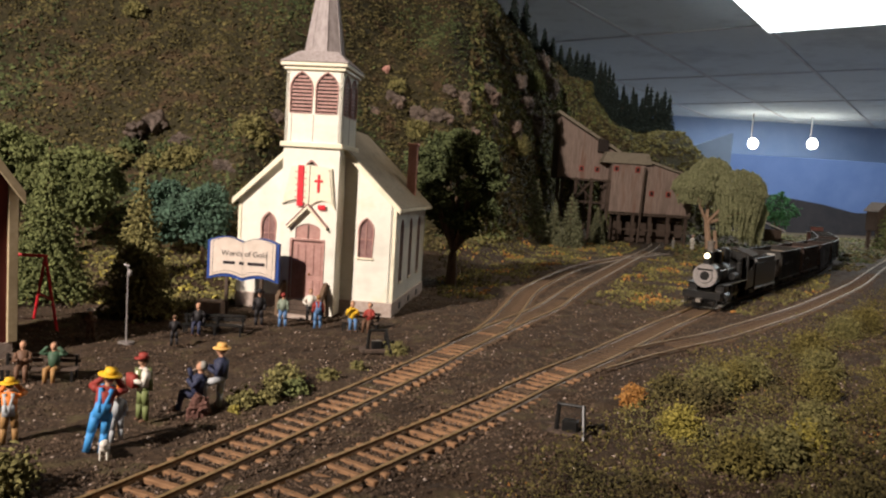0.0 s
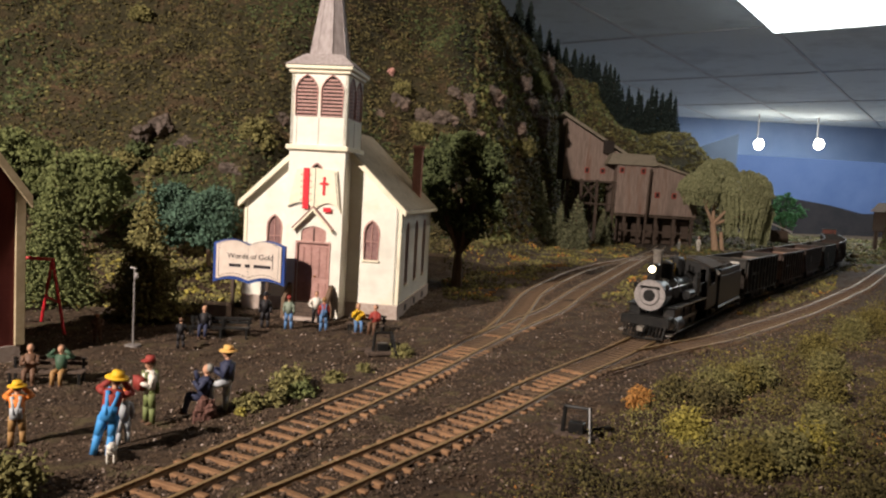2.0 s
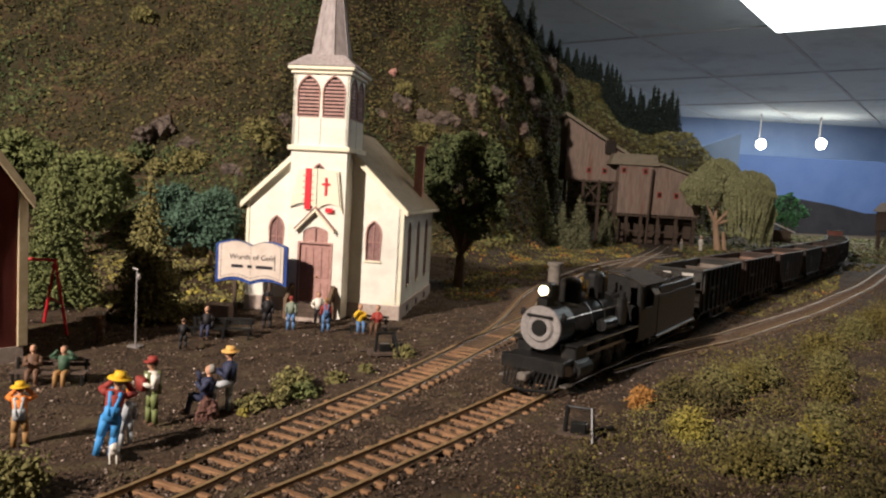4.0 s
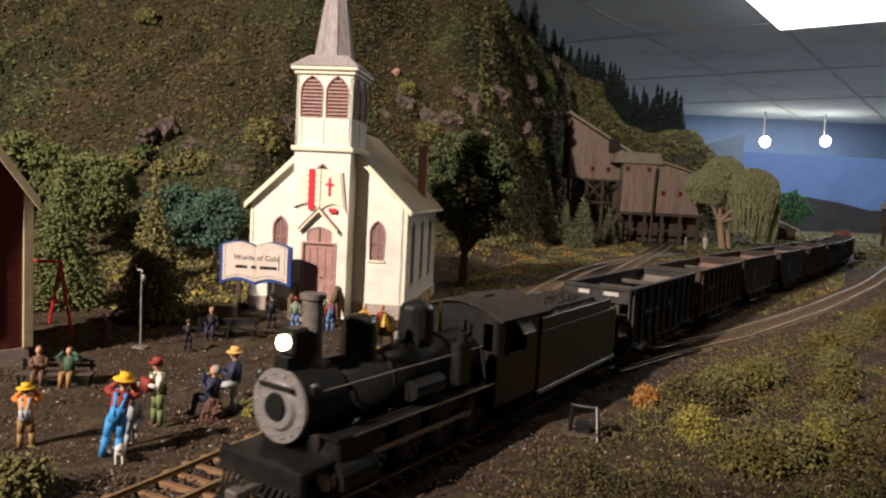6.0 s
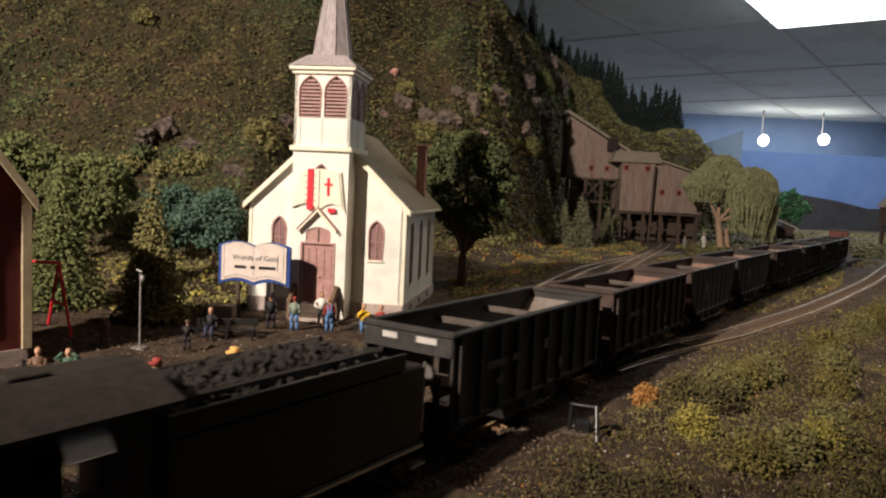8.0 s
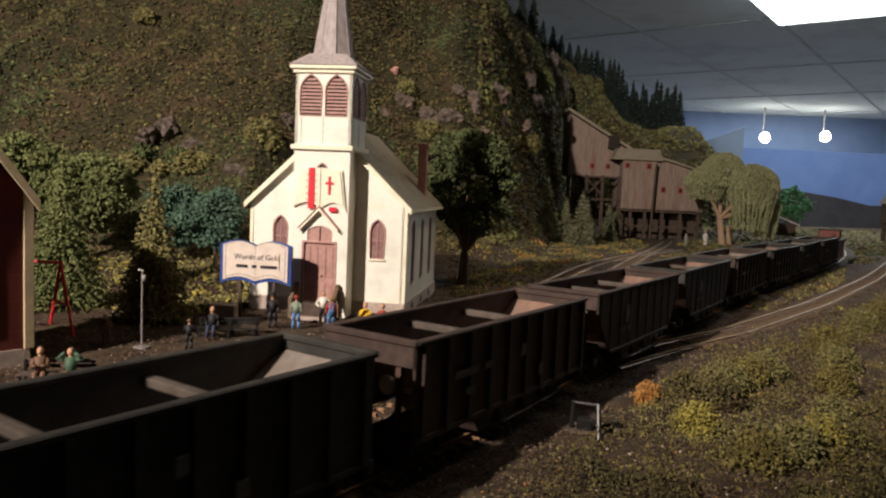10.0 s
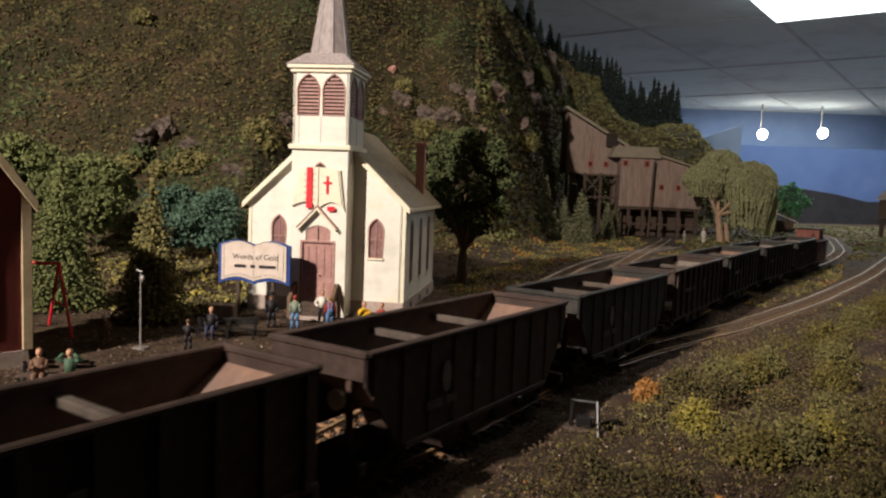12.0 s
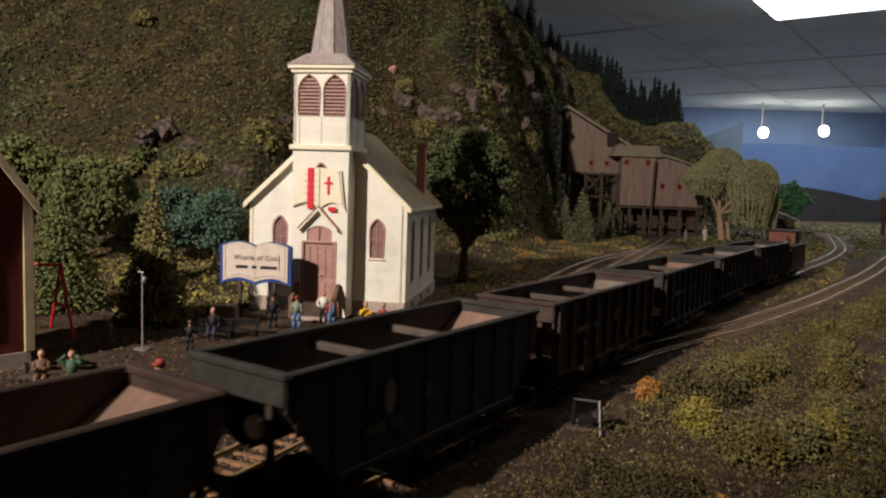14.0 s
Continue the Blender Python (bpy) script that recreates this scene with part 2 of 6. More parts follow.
foot = curve1([-1.3, -0.2, -0.1, 0.0, 0.05, 0.10, 0.15, 0.22, 0.30, 0.5, 0.6, 0.7, 0.8, 0.88, 0.96, 1.2, 2.6], [0.5, 0.53, 0.66, 0.74, 0.85, 1.0, 1.15, 1.48, 1.66, 1.72, 1.74, 1.78, 1.88, 2.2, 2.45, 2.9, 3.6])
cap = curve1([-1.3, -0.3, 0.0, 0.115, 0.2, 0.3, 0.4, 0.46, 0.52, 0.6, 0.7, 0.8, 0.9, 1.0, 1.2, 2.6], [0.84, 0.84, 0.62, 0.497, 0.482, 0.488, 0.427, 0.340, 0.288, 0.30, 0.28, 0.20, 0.12, 0.07, 0.05, 0.03])
steep = curve1([-1.3, -0.05, 0.15, 0.3, 2.6], [1.05, 1.05, 1.7, 2.6, 2.6])


def height(x, y):
    x, y = np.asarray(x, float), np.asarray(y, float)
    d = np.maximum(y - foot(x), 0)
    g = 0.22 * np.minimum(d, 0.13) + steep(x) * np.maximum(d - 0.13, 0)
    c = cap(x)
    z = c * (1 - np.exp(-(g / c) * (1 + 0.6 * g / c)))
    z = z - 0.7 * np.maximum(y - 2.08, 0) * np.clip(z / 0.1, 0, 1)
    wob = 0.35 * np.sin(x * 23 + 2 * np.sin(y * 17)) + 0.3 * np.sin(y * 31 + x * 11) + 0.35 * np.sin(x * 51 - y * 43 + np.sin(x * 37))
    z = z + wob * 0.022 * np.clip(z / 0.12, 0, 1)
    return z + 0.0012 * np.sin(x * 60 + 1.3 * np.sin(y * 41)) * np.sin(y * 53) * np.clip(1 - z / 0.02, 0, 1)


def make_ground():
    xs = np.concatenate([np.arange(-1.3, -0.5, 0.02), np.arange(-0.5, 0.6, 0.008), np.arange(0.6, 2.6, 0.02)])
    ys = np.concatenate([np.arange(-0.5, 0.1, 0.03), np.arange(0.1, 1.3, 0.008), np.arange(1.3, 3.3, 0.016)])
    X, Y = np.meshgrid(xs, ys)
    Z = height(X, Y) + rng.normal(size=X.shape) * 0.0006
    v = np.stack([X, Y, Z], -1).reshape(-1, 3)
    w = len(xs)
    i = (np.arange(len(ys) - 1)[:, None] * w + np.arange(w - 1)[None]).ravel()
    me = bpy.data.meshes.new("ground")
    me.from_pydata(v, [], np.stack([i, i + 1, i + w + 1, i + w], 1))
    me.materials.append(DIRT)
    me.materials.append(HILLSOIL)
    me.polygons.foreach_set("material_index", (v[i, 2] > 0.030 + 0.006 * np.sin(v[i, 0] * 90)).astype(np.int32))
    tagged(new("ground", me), "dark brown scenic dirt rising to a wooded hill", "ground", kind="structure")


make_ground()


# ---------- lines of the tracks ----------
class Line:
    """A smooth line through plan points, by arc length."""

    def __init__(self, pts):
        p = np.array(pts, float)
        p = np.vstack([2 * p[0] - p[1], p, 2 * p[-1] - p[-2]])
        out = []
        for i in range(1, len(p) - 2):
            for t in np.linspace(0, 1, 24, endpoint=False):
                a, b, c, d = p[i - 1:i + 3]
                out.append(0.5 * (2 * b + (c - a) * t + (2 * a - 5 * b + 4 * c - d) * t * t + (3 * b - a - 3 * c + d) * t ** 3))
        out.append(p[-2])
        self.p = np.array(out)
        self.s = np.concatenate([[0], np.cumsum(np.linalg.norm(np.diff(self.p, axis=0), axis=1))])

    def at(self, s):
        return np.array([np.interp(s, self.s, self.p[:, k]) for k in (0, 1)])

    def way(self, s):
        d = self.at(s + 0.004) - self.at(s - 0.004)
        return d / np.linalg.norm(d)

    def near(self, q):
        return float(self.s[np.argmin(np.linalg.norm(self.p - np.array(q), axis=1))])


MAIN = Line([(-0.478, -0.465), (-0.258, -0.133), (-0.148, 0.033), (-0.0383, 0.1985), (0.0141, 0.277), (0.0577, 0.3475), (0.097, 0.406), (0.124, 0.449), (0.170, 0.522), (0.212, 0.585),
             (0.252, 0.648), (0.309, 0.728), (0.379, 0.823), (0.462, 0.941), (0.568, 1.09), (0.66, 1.23), (0.75, 1.385), (0.866, 1.62), (0.96, 1.82), (1.015, 1.99), (1.03, 2.2), (1.0, 2.4)])
SIDING = Line([(0.085, 0.376), (0.118, 0.413), (0.154, 0.449), (0.195, 0.488), (0.232, 0.530), (0.277, 0.582), (0.336, 0.652), (0.424, 0.765), (0.545, 0.925), (0.72, 1.175), (0.95, 1.5), (1.3, 2.0)])
CHURCHLINE = Line([(-0.165, 0.02), (-0.118, 0.115), (-0.0783, 0.195), (-0.0585, 0.237), (-0.032, 0.295), (-0.0055, 0.354), (0.0165, 0.408), (0.0375, 0.457), (0.062, 0.510),
                   (0.092, 0.575), (0.138, 0.705), (0.195, 0.85), (0.29, 1.09), (0.40, 1.36), (0.47, 1.55)])
SPUR = Line([(0.0165, 0.408), (0.034, 0.452), (0.048, 0.50), (0.062, 0.56), (0.085, 0.66), (0.125, 0.78), (0.19, 0.94), (0.29, 1.12), (0.42, 1.3)])


def rail(line, off, s0, s1, parent):
    """One rail: foot, web and head swept along the line."""
    sec = [(-0.0013, 0.0012), (0.0013, 0.0012), (0.0006, 0.0018), (0.0007, 0.0027), (-0.0007, 0.0027), (-0.0006, 0.0018)]
    bm = B()
    last = None
    for s in np.arange(s0, s1, 0.012):
        c, w = line.at(s), line.way(s)
        nx = np.array([w[1], -w[0]])
        ring = [bm.verts.new((*(c + nx * (off + a)), z)) for a, z in sec]
        if last:
            for i in range(6):
                bm.faces.new((last[i], ring[i], ring[(i + 1) % 6], last[(i + 1) % 6]))
        last = ring
    bmesh.ops.recalc_face_normals(bm, faces=bm.faces)
    ob = part("rail", bm, RAIL, parent)
    ob.data.materials.append(RAILTOP)
    for f in ob.data.polygons:
        if f.normal.z > 0.9 and f.center.z > 0.0025:
            f.material_index = 1


tie_bm = box(B(), -0.0126, 0.0126, -0.0012, 0.0012, -0.0006, 0.0012, 0.0003)
TIE_MESH = bpy.data.meshes.new("tie")
tie_bm.to_mesh(TIE_MESH)
tie_bm.free()
TIE_MESH.materials.append(TIE)
OLD_TIE_MESH = TIE_MESH.copy()
OLD_TIE_MESH.materials[0] = OLDTIE


def track(label, line, s0, s1, ties0, ties1, rails=(-0.00825, 0.00825), width=1.0, both=(0, 0)):
    t = empty("railway_track", Matrix(), label, "track", "tracks", "structure")
    for k, off in enumerate(rails):
        rail(line, off, s0 + both[k], s1, t)
    for i, s in enumerate(np.arange(ties0, ties1, 0.0074)):
        c, w = line.at(s), line.way(s)
        ob = new("tie", TIE_MESH if c[1] < (0.32 if line is CHURCHLINE else 0.24) + 0.24 * rng.random() and line is not SIDING else OLD_TIE_MESH)
        ob.parent = t
        ob.matrix_basis = pose(c[0] + rng.normal() * 0.0004, c[1], (0.0002 if c[1] < 0.32 else 0.0004) + rng.uniform(-0.0003, 0.0001), 0, 0, math.degrees(math.atan2(w[1], w[0])) - 90 + rng.normal() * 1.2)
        ob.scale = (width * rng.uniform(0.96, 1.04), rng.uniform(0.9, 1.1), 1)
    return t


a0 = MAIN.near((-0.12, 0.075))
track("main track with worn rails on brown ties in dark gravel", MAIN, 0.0, MAIN.s[-1] - 0.02, a0, a0 + 1.5)
track("siding branching from the main track on brown ties", SIDING, 0.0, SIDING.s[-1] - 0.02, 0.10, 0.95, both=(0.055, 0.0))
b0 = CHURCHLINE.near((-0.118, 0.115))
track("track past the church with rusty rails on brown ties", CHURCHLINE, 0.0, CHURCHLINE.s[-1] - 0.02, b0, b0 + 1.3)
track("spur curving off behind the church on weathered ties", SPUR, 0.0, SPUR.s[-1] - 0.02, 0.06, 0.8, both=(0.0, 0.06))


# ---------- church ----------
def lapped(m, pitch):
    """Adds lapped boards to a paint's relief."""
    nt = m.node_tree
    n, l = nt.nodes, nt.links
    bp = next(k for k in n if k.type == "BUMP")
    co = next(k for k in n if k.type == "TEX_COORD")
    w = n.new("ShaderNodeTexWave")
    w.wave_type, w.bands_direction, w.wave_profile = "BANDS", "Z", "SAW"
    w.inputs["Scale"].default_value = 0.314 / pitch
    l.new(co.outputs["Object"], w.inputs["Vector"])
    b2 = n.new("ShaderNodeBump")
    b2.inputs["Strength"].default_value, b2.inputs["Distance"].default_value = 0.5, 0.0005
    l.new(w.outputs["Fac"], b2.inputs["Height"])
    l.new(bp.outputs[0], b2.inputs["Normal"])
    l.new(b2.outputs[0], n["Principled BSDF"].inputs["Normal"])


lapped(CREAM, 0.0022)
lapped(BARNRED, 0.003)


def gothic(cx, z0, w, h, n=5):
    """A pointed-arch outline in x and z."""
    r = w / 2
    rise = min(h * 0.4, w * 0.85)
    pts = [(cx - r, z0), (cx + r, z0)]
    for i in range(n + 1):
        a = i / n * math.pi / 3
        pts.append((cx - r + 2 * r * math.cos(a), z0 + h - rise + rise * math.sin(a) / 0.866))
    for i in range(n, -1, -1):
        a = i / n * math.pi / 3
        if i < n:
            pts.append((cx + r - 2 * r * math.cos(a), z0 + h - rise + rise * math.sin(a) / 0.866))
    return pts


def pierced(outline, holes, y0, y1):
    """A wall with openings, in x and z, between two depths."""
    bm = B()
    for loop in (outline, *holes):
        vs = [bm.verts.new((x, y0, z)) for x, z in loop]
        for i in range(len(vs)):
            bm.edges.new((vs[i], vs[(i + 1) % len(vs)]))
    bmesh.ops.triangle_fill(bm, use_beauty=True, edges=bm.edges[:])
    r = bmesh.ops.extrude_face_region(bm, geom=bm.faces[:])
    for v in r["geom"]:
        if isinstance(v, bmesh.types.BMVert):
            v.co.y = y1
    bmesh.ops.recalc_face_normals(bm, faces=bm.faces)
    return bm


def ring(outline, grow, y0, y1):
    cx = sum(p[0] for p in outline) / len(outline)
    cz = sum(p[1] for p in outline) / len(outline)
    big = []
    for x, z in outline:
        d = Vector((x - cx, z - cz))
        big.append((x + grow * d.x / max(d.length, 1e-6) * 1.2, z + grow * d.y / max(d.length, 1e-6) * 1.2))
    return pierced(big, [outline], y0, y1)


def turned(bm, m):
    bmesh.ops.transform(bm, matrix=m, verts=bm.verts)
    return bm


def gothic_window(parent, cx, z0, w, h, y, m, glass):
    """Frame, pane, bars and sill of one window; y is the wall's face."""
    o = gothic(cx, z0, w, h)
    win = part("window", turned(prism(B(), o, y + 0.0012, y + 0.0016), m), glass, parent)
    part("frame", turned(ring(o, 0.0009, y - 0.0005, y + 0.001), m), MAUVE, win)
    bm = B()
    box(bm, cx - 0.0003, cx + 0.0003, y + 0.0006, y + 0.0011, z0, z0 + h * 0.9)
    box(bm, cx - w / 2, cx + w / 2, y + 0.0006, y + 0.0011, z0 + h * 0.45, z0 + h * 0.45 + 0.0006)
    part("glazing_bar", turned(bm, m), MAUVE, win)
    part("sill", turned(box(B(), cx - w * 0.62, cx + w * 0.62, y - 0.0012, y, z0 - 0.0018, z0 - 0.0004), m), CREAMTRIM, win)
    return win


GLASS = surf("leaded_glass", (0.20, 0.10, 0.10), (0.30, 0.19, 0.17), 500, 0.25, bump=0.1, spec=0.6)


def make_church():
    ch = empty("church", pose(-0.0869, 0.5026, 0, 0, 0, -7.5), "cream clapboard village church with a louvred belfry and grey spire", "church")
    hw, dp, ev, top, I = 0.056, 0.134, 0.0782, 0.1315, Matrix()
    side = Matrix.Translation((hw, 0, 0)) @ Matrix.Rotation(radians(90), 4, "Z")
    wins = [(-0.0346, 0.0405, 0.0096, 0.0262), (0.0360, 0.0405, 0.0098, 0.0265)]
    gable = [(-hw, 0.009), (hw, 0.009), (hw, ev), (0, top), (-hw, ev)]
    part("front_wall", pierced(gable, [gothic(*w) for w in wins], 0, 0.003), CREAM, ch)
    part("back_wall", prism(B(), gable, dp - 0.003, dp), CREAM, ch)
    sw = [(0.028, 0.022, 0.0078, 0.044), (0.065, 0.022, 0.0078, 0.044), (0.102, 0.022, 0.0078, 0.044)]
    flank = [(0.0, 0.009), (dp, 0.009), (dp, ev), (0.0, ev)]
    part("side_wall", turned(pierced(flank, [gothic(*w) for w in sw], 0, 0.003), side), CREAM, ch)
    part("side_wall", box(B(), -hw, -hw + 0.003, 0.003, dp - 0.003, 0.009, ev), CREAM, ch)
    for w in wins:
        gothic_window(ch, *w, 0, I, GLASS)
    for w in sw:
        gothic_window(ch, *w, 0, side, DARKGAP)
    f = box(B(), -hw - 0.001, hw + 0.001, -0.001, dp + 0.001, -0.006, 0.0095, 0.0004)
    part("foundation", f, STONE, ch, "grey-pink stone foundation")
    for y in (0.028, 0.065, 0.102):
        part("foundation_vent", box(B(), hw + 0.0008, hw + 0.0014, y - 0.003, y + 0.003, 0.002, 0.0065), DARKGAP, ch)
    for x in (-hw, hw):
        part("corner_board", box(B(), x - 0.0012, x + 0.0012, -0.0008, 0.0012, 0.0095, ev, 0.0003), CREAMTRIM, ch)
    # roof: two slabs with barge boards
    k = (top - ev) / hw
    over, th = 0.0042, 0.0016
    for sgn in (-1, 1):
        pts = [(0, top + 0.0006), (sgn * (hw + over), ev - over * k + 0.0006), (sgn * (hw + over), ev - over * k + th + 0.0006), (0, top + th + 0.0012)]
        part("roof", prism(B(), pts, -0.0035, dp + 0.004), ROOFGREY, ch, "worn grey-brown shingle roof")
        bg = [(0, top - 0.003), (sgn * (hw + over), ev - over * k - 0.0024), (sgn * (hw + over), ev - over * k + 0.0016), (0, top + 0.0020)]
        part("barge_board", prism(B(), bg, -0.0052, -0.0034), CREAMTRIM, ch)
        part("eave_board", box(B(), sgn * (hw + over) - 0.0008, sgn * (hw + over) + 0.0008, -0.0035, dp + 0.004, ev - over * k - 0.001, ev - over * k + 0.0014), CREAMTRIM, ch)
    chim = box(B(), 0.0450, 0.0520, 0.096, 0.103, 0.072, 0.1245, 0.0003)
    chimney = part("chimney", chim, BRICK, ch, "pinkish brick chimney")
    part("chimney_cap", box(B(), 0.0440, 0.0530, 0.095, 0.104, 0.1243, 0.1268, 0.0004), BRICK, chimney)
    # tower
    t, ty = 0.0195, -0.018
    door = [(-0.0108, 0.0105), (0.0108, 0.0105), (0.0108, 0.0505), (-0.0108, 0.0505)]
    fan = gothic(0, 0.0518, 0.0175, 0.0105)
    small = gothic(0.0005, 0.0865, 0.0085, 0.0175)
    part("tower_front", pierced([(-t, 0.0), (t, 0.0), (t, 0.1135), (-t, 0.1135)], [door, fan, small], ty, ty + 0.0025), CREAM, ch)
    bm = box(B(), t - 0.0025, t, ty + 0.0025, 0.022, 0, 0.1135)
    box(bm, -t, -t + 0.0025, ty + 0.0025, 0.022, 0, 0.1135)
    box(bm, -t + 0.0025, t - 0.0025, 0.0195, 0.022, 0.09, 0.1135)
    part("tower_side", bm, CREAM, ch)
    d = part("door", box(B(), -0.0107, 0.0107, ty + 0.0012, ty + 0.002, 0.0105, 0.0505), MAUVE, ch, "dusty mauve double door")
    for x0, x1 in ((-0.0098, -0.0064), (-0.0045, -0.0010), (0.0012, 0.0047), (0.0064, 0.0098)):
        for z0, z1 in ((0.027, 0.048), (0.0125, 0.0235)):
            part("door_panel", box(B(), x0, x1, ty + 0.0007, ty + 0.0013, z0, z1, 0.0003), MAUVE, d)
    part("door_knob", ball(B(), (0.0018, ty + 0.0002, 0.028), 0.0007, n=6), BRASS, d)
    part("door_frame", pierced([(-0.0122, 0.0102), (0.0122, 0.0102), (0.0122, 0.0518), (-0.0122, 0.0518)], [door], ty - 0.0006, ty), MAUVE, ch)
    fl = part("fanlight", prism(B(), fan, ty + 0.001, ty + 0.0016), MAUVE, ch)
    bm = box(B(), -0.0003, 0.0003, ty + 0.0004, ty + 0.001, 0.0518, 0.061)
    part("glazing_bar", bm, DARKGAP, fl)
    gothic_window(ch, 0.0005, 0.0865, 0.0085, 0.0175, ty, I, DARKGAP)
    for sgn in (-1, 1):
        hood = [(0, 0.0725), (sgn * 0.0135, 0.0585), (sgn * 0.0135, 0.0602), (0, 0.0748)]
        part("door_hood", prism(B(), hood, ty - 0.004, ty), CREAMTRIM, ch)
        part("hood_shingle", prism(B(), [(0, 0.0749), (sgn * 0.0142, 0.0600), (sgn * 0.0142, 0.0608), (0, 0.0758)], ty - 0.0045, ty), MAUVE, ch)
    part("belfry_sill", box(B(), -t - 0.0022, t + 0.0022, ty - 0.0022, 0.0242, 0.1130, 0.1165, 0.0006), CREAMTRIM, ch)
    # belfry
    cy = ty + 0.0195
    lou = [gothic(x, 0.1365, 0.0145, 0.0262) for x in (-0.0088, 0.0088)]
    for a in range(4):
        m = Matrix.Translation((0, cy, 0)) @ Matrix.Rotation(a * math.pi / 2, 4, "Z")
        bw = part("belfry_wall", turned(pierced([(-0.0195, 0.1165), (0.0195, 0.1165), (0.0195, 0.1650), (-0.0195, 0.1650)], lou, -0.0195, -0.0175), m), CREAM, ch)
        for o in lou:
            fr = part("louvre_frame", turned(ring(o, 0.0007, -0.0201, -0.0185), m), MAUVE, bw)
        for cx in (-0.0088, 0.0088):
            for i in range(10):
                z = 0.1378 + i * 0.0024
                w = 0.0071 if i < 7 else 0.0071 * (1 - ((i - 6.2) / 4.2) ** 1.5)
                sl2 = B()
                box(sl2, cx - w, cx + w, -0.0193, -0.0185, z - 0.0002, z + 0.0011)
                part("louvre_slat", turned(sl2, m), MAUVE, bw)
        part("louvre_backing", turned(box(B(), -0.0170, 0.0170, -0.0182, -0.0177, 0.1355, 0.1635), m), DARKGAP, bw)
        for x in (-0.0150, 0.0002):
            part("panel_joint", turned(box(B(), x - 0.0002, x + 0.0002, -0.0197, -0.0195, 0.1170, 0.1350), m), STONE, bw)
    for h, z0, z1 in ((0.0212, 0.1640, 0.1665), (0.0230, 0.1665, 0.1692)):
        part("cornice", box(B(), -h, h, cy - h, cy + h, z0, z1, 0.0005), CREAMTRIM, ch)
    bm = B()
    bmesh.ops.create_cone(bm, cap_ends=True, segments=4, radius1=0.0236 * 1.414, radius2=0.0130 * 1.414, depth=0.0088, matrix=Matrix.Translation((0, cy, 0.1736)) @ Matrix.Rotation(radians(45), 4, "Z"))
    part("tower_roof", bm, SLATE, ch)
    bm = B()
    bmesh.ops.create_cone(bm, cap_ends=True, segments=8, radius1=0.0138, radius2=0.0006, depth=0.085, matrix=Matrix.Translation((0, cy, 0.2200)) @ Matrix.Rotation(radians(22.5), 4, "Z"))
    sp = part("spire", bm, SLATE, ch, "slender grey slate spire")
    for i in range(8):
        a = radians(22.5 + 45 * i)
        part("spire_ridge", rod(B(), (0.0138 * math.cos(a), cy + 0.0138 * math.sin(a), 0.1776), (0.0007 * math.cos(a), cy + 0.0007 * math.sin(a), 0.262), 0.0004, 0.0002, 5), SLATE, sp)
    # steps and porch boards
    for i in range(4):
        part("step", box(B(), -0.0125, 0.0125, ty - 0.0045 * (i + 1), ty + 0.0002 - 0.0045 * i, 0.0, 0.0098 - 0.0025 * i, 0.0003), STONE if i > 2 else TIMBER, ch)
    for sgn in (-1, 1):
        part("stair_rail", turned(box(B(), sgn * 0.0145 - 0.0014, sgn * 0.0145 + 0.0014, -0.0135, 0.0, -0.0022, 0.0022, 0.0004),
                                  Matrix.Translation((0, ty - 0.003, 0.020)) @ Matrix.Rotation(radians(40), 4, "X")), BARK, ch)
        part("stair_post", box(B(), sgn * 0.0145 - 0.0013, sgn * 0.0145 + 0.0013, ty - 0.0036, ty - 0.001, 0, 0.023, 0.0003), BARK, ch)
        part("stair_post", box(B(), sgn * 0.0145 - 0.0013, sgn * 0.0145 + 0.0013, ty - 0.0145, ty - 0.012, 0, 0.014, 0.0003), BARK, ch)
    return ch


make_church()


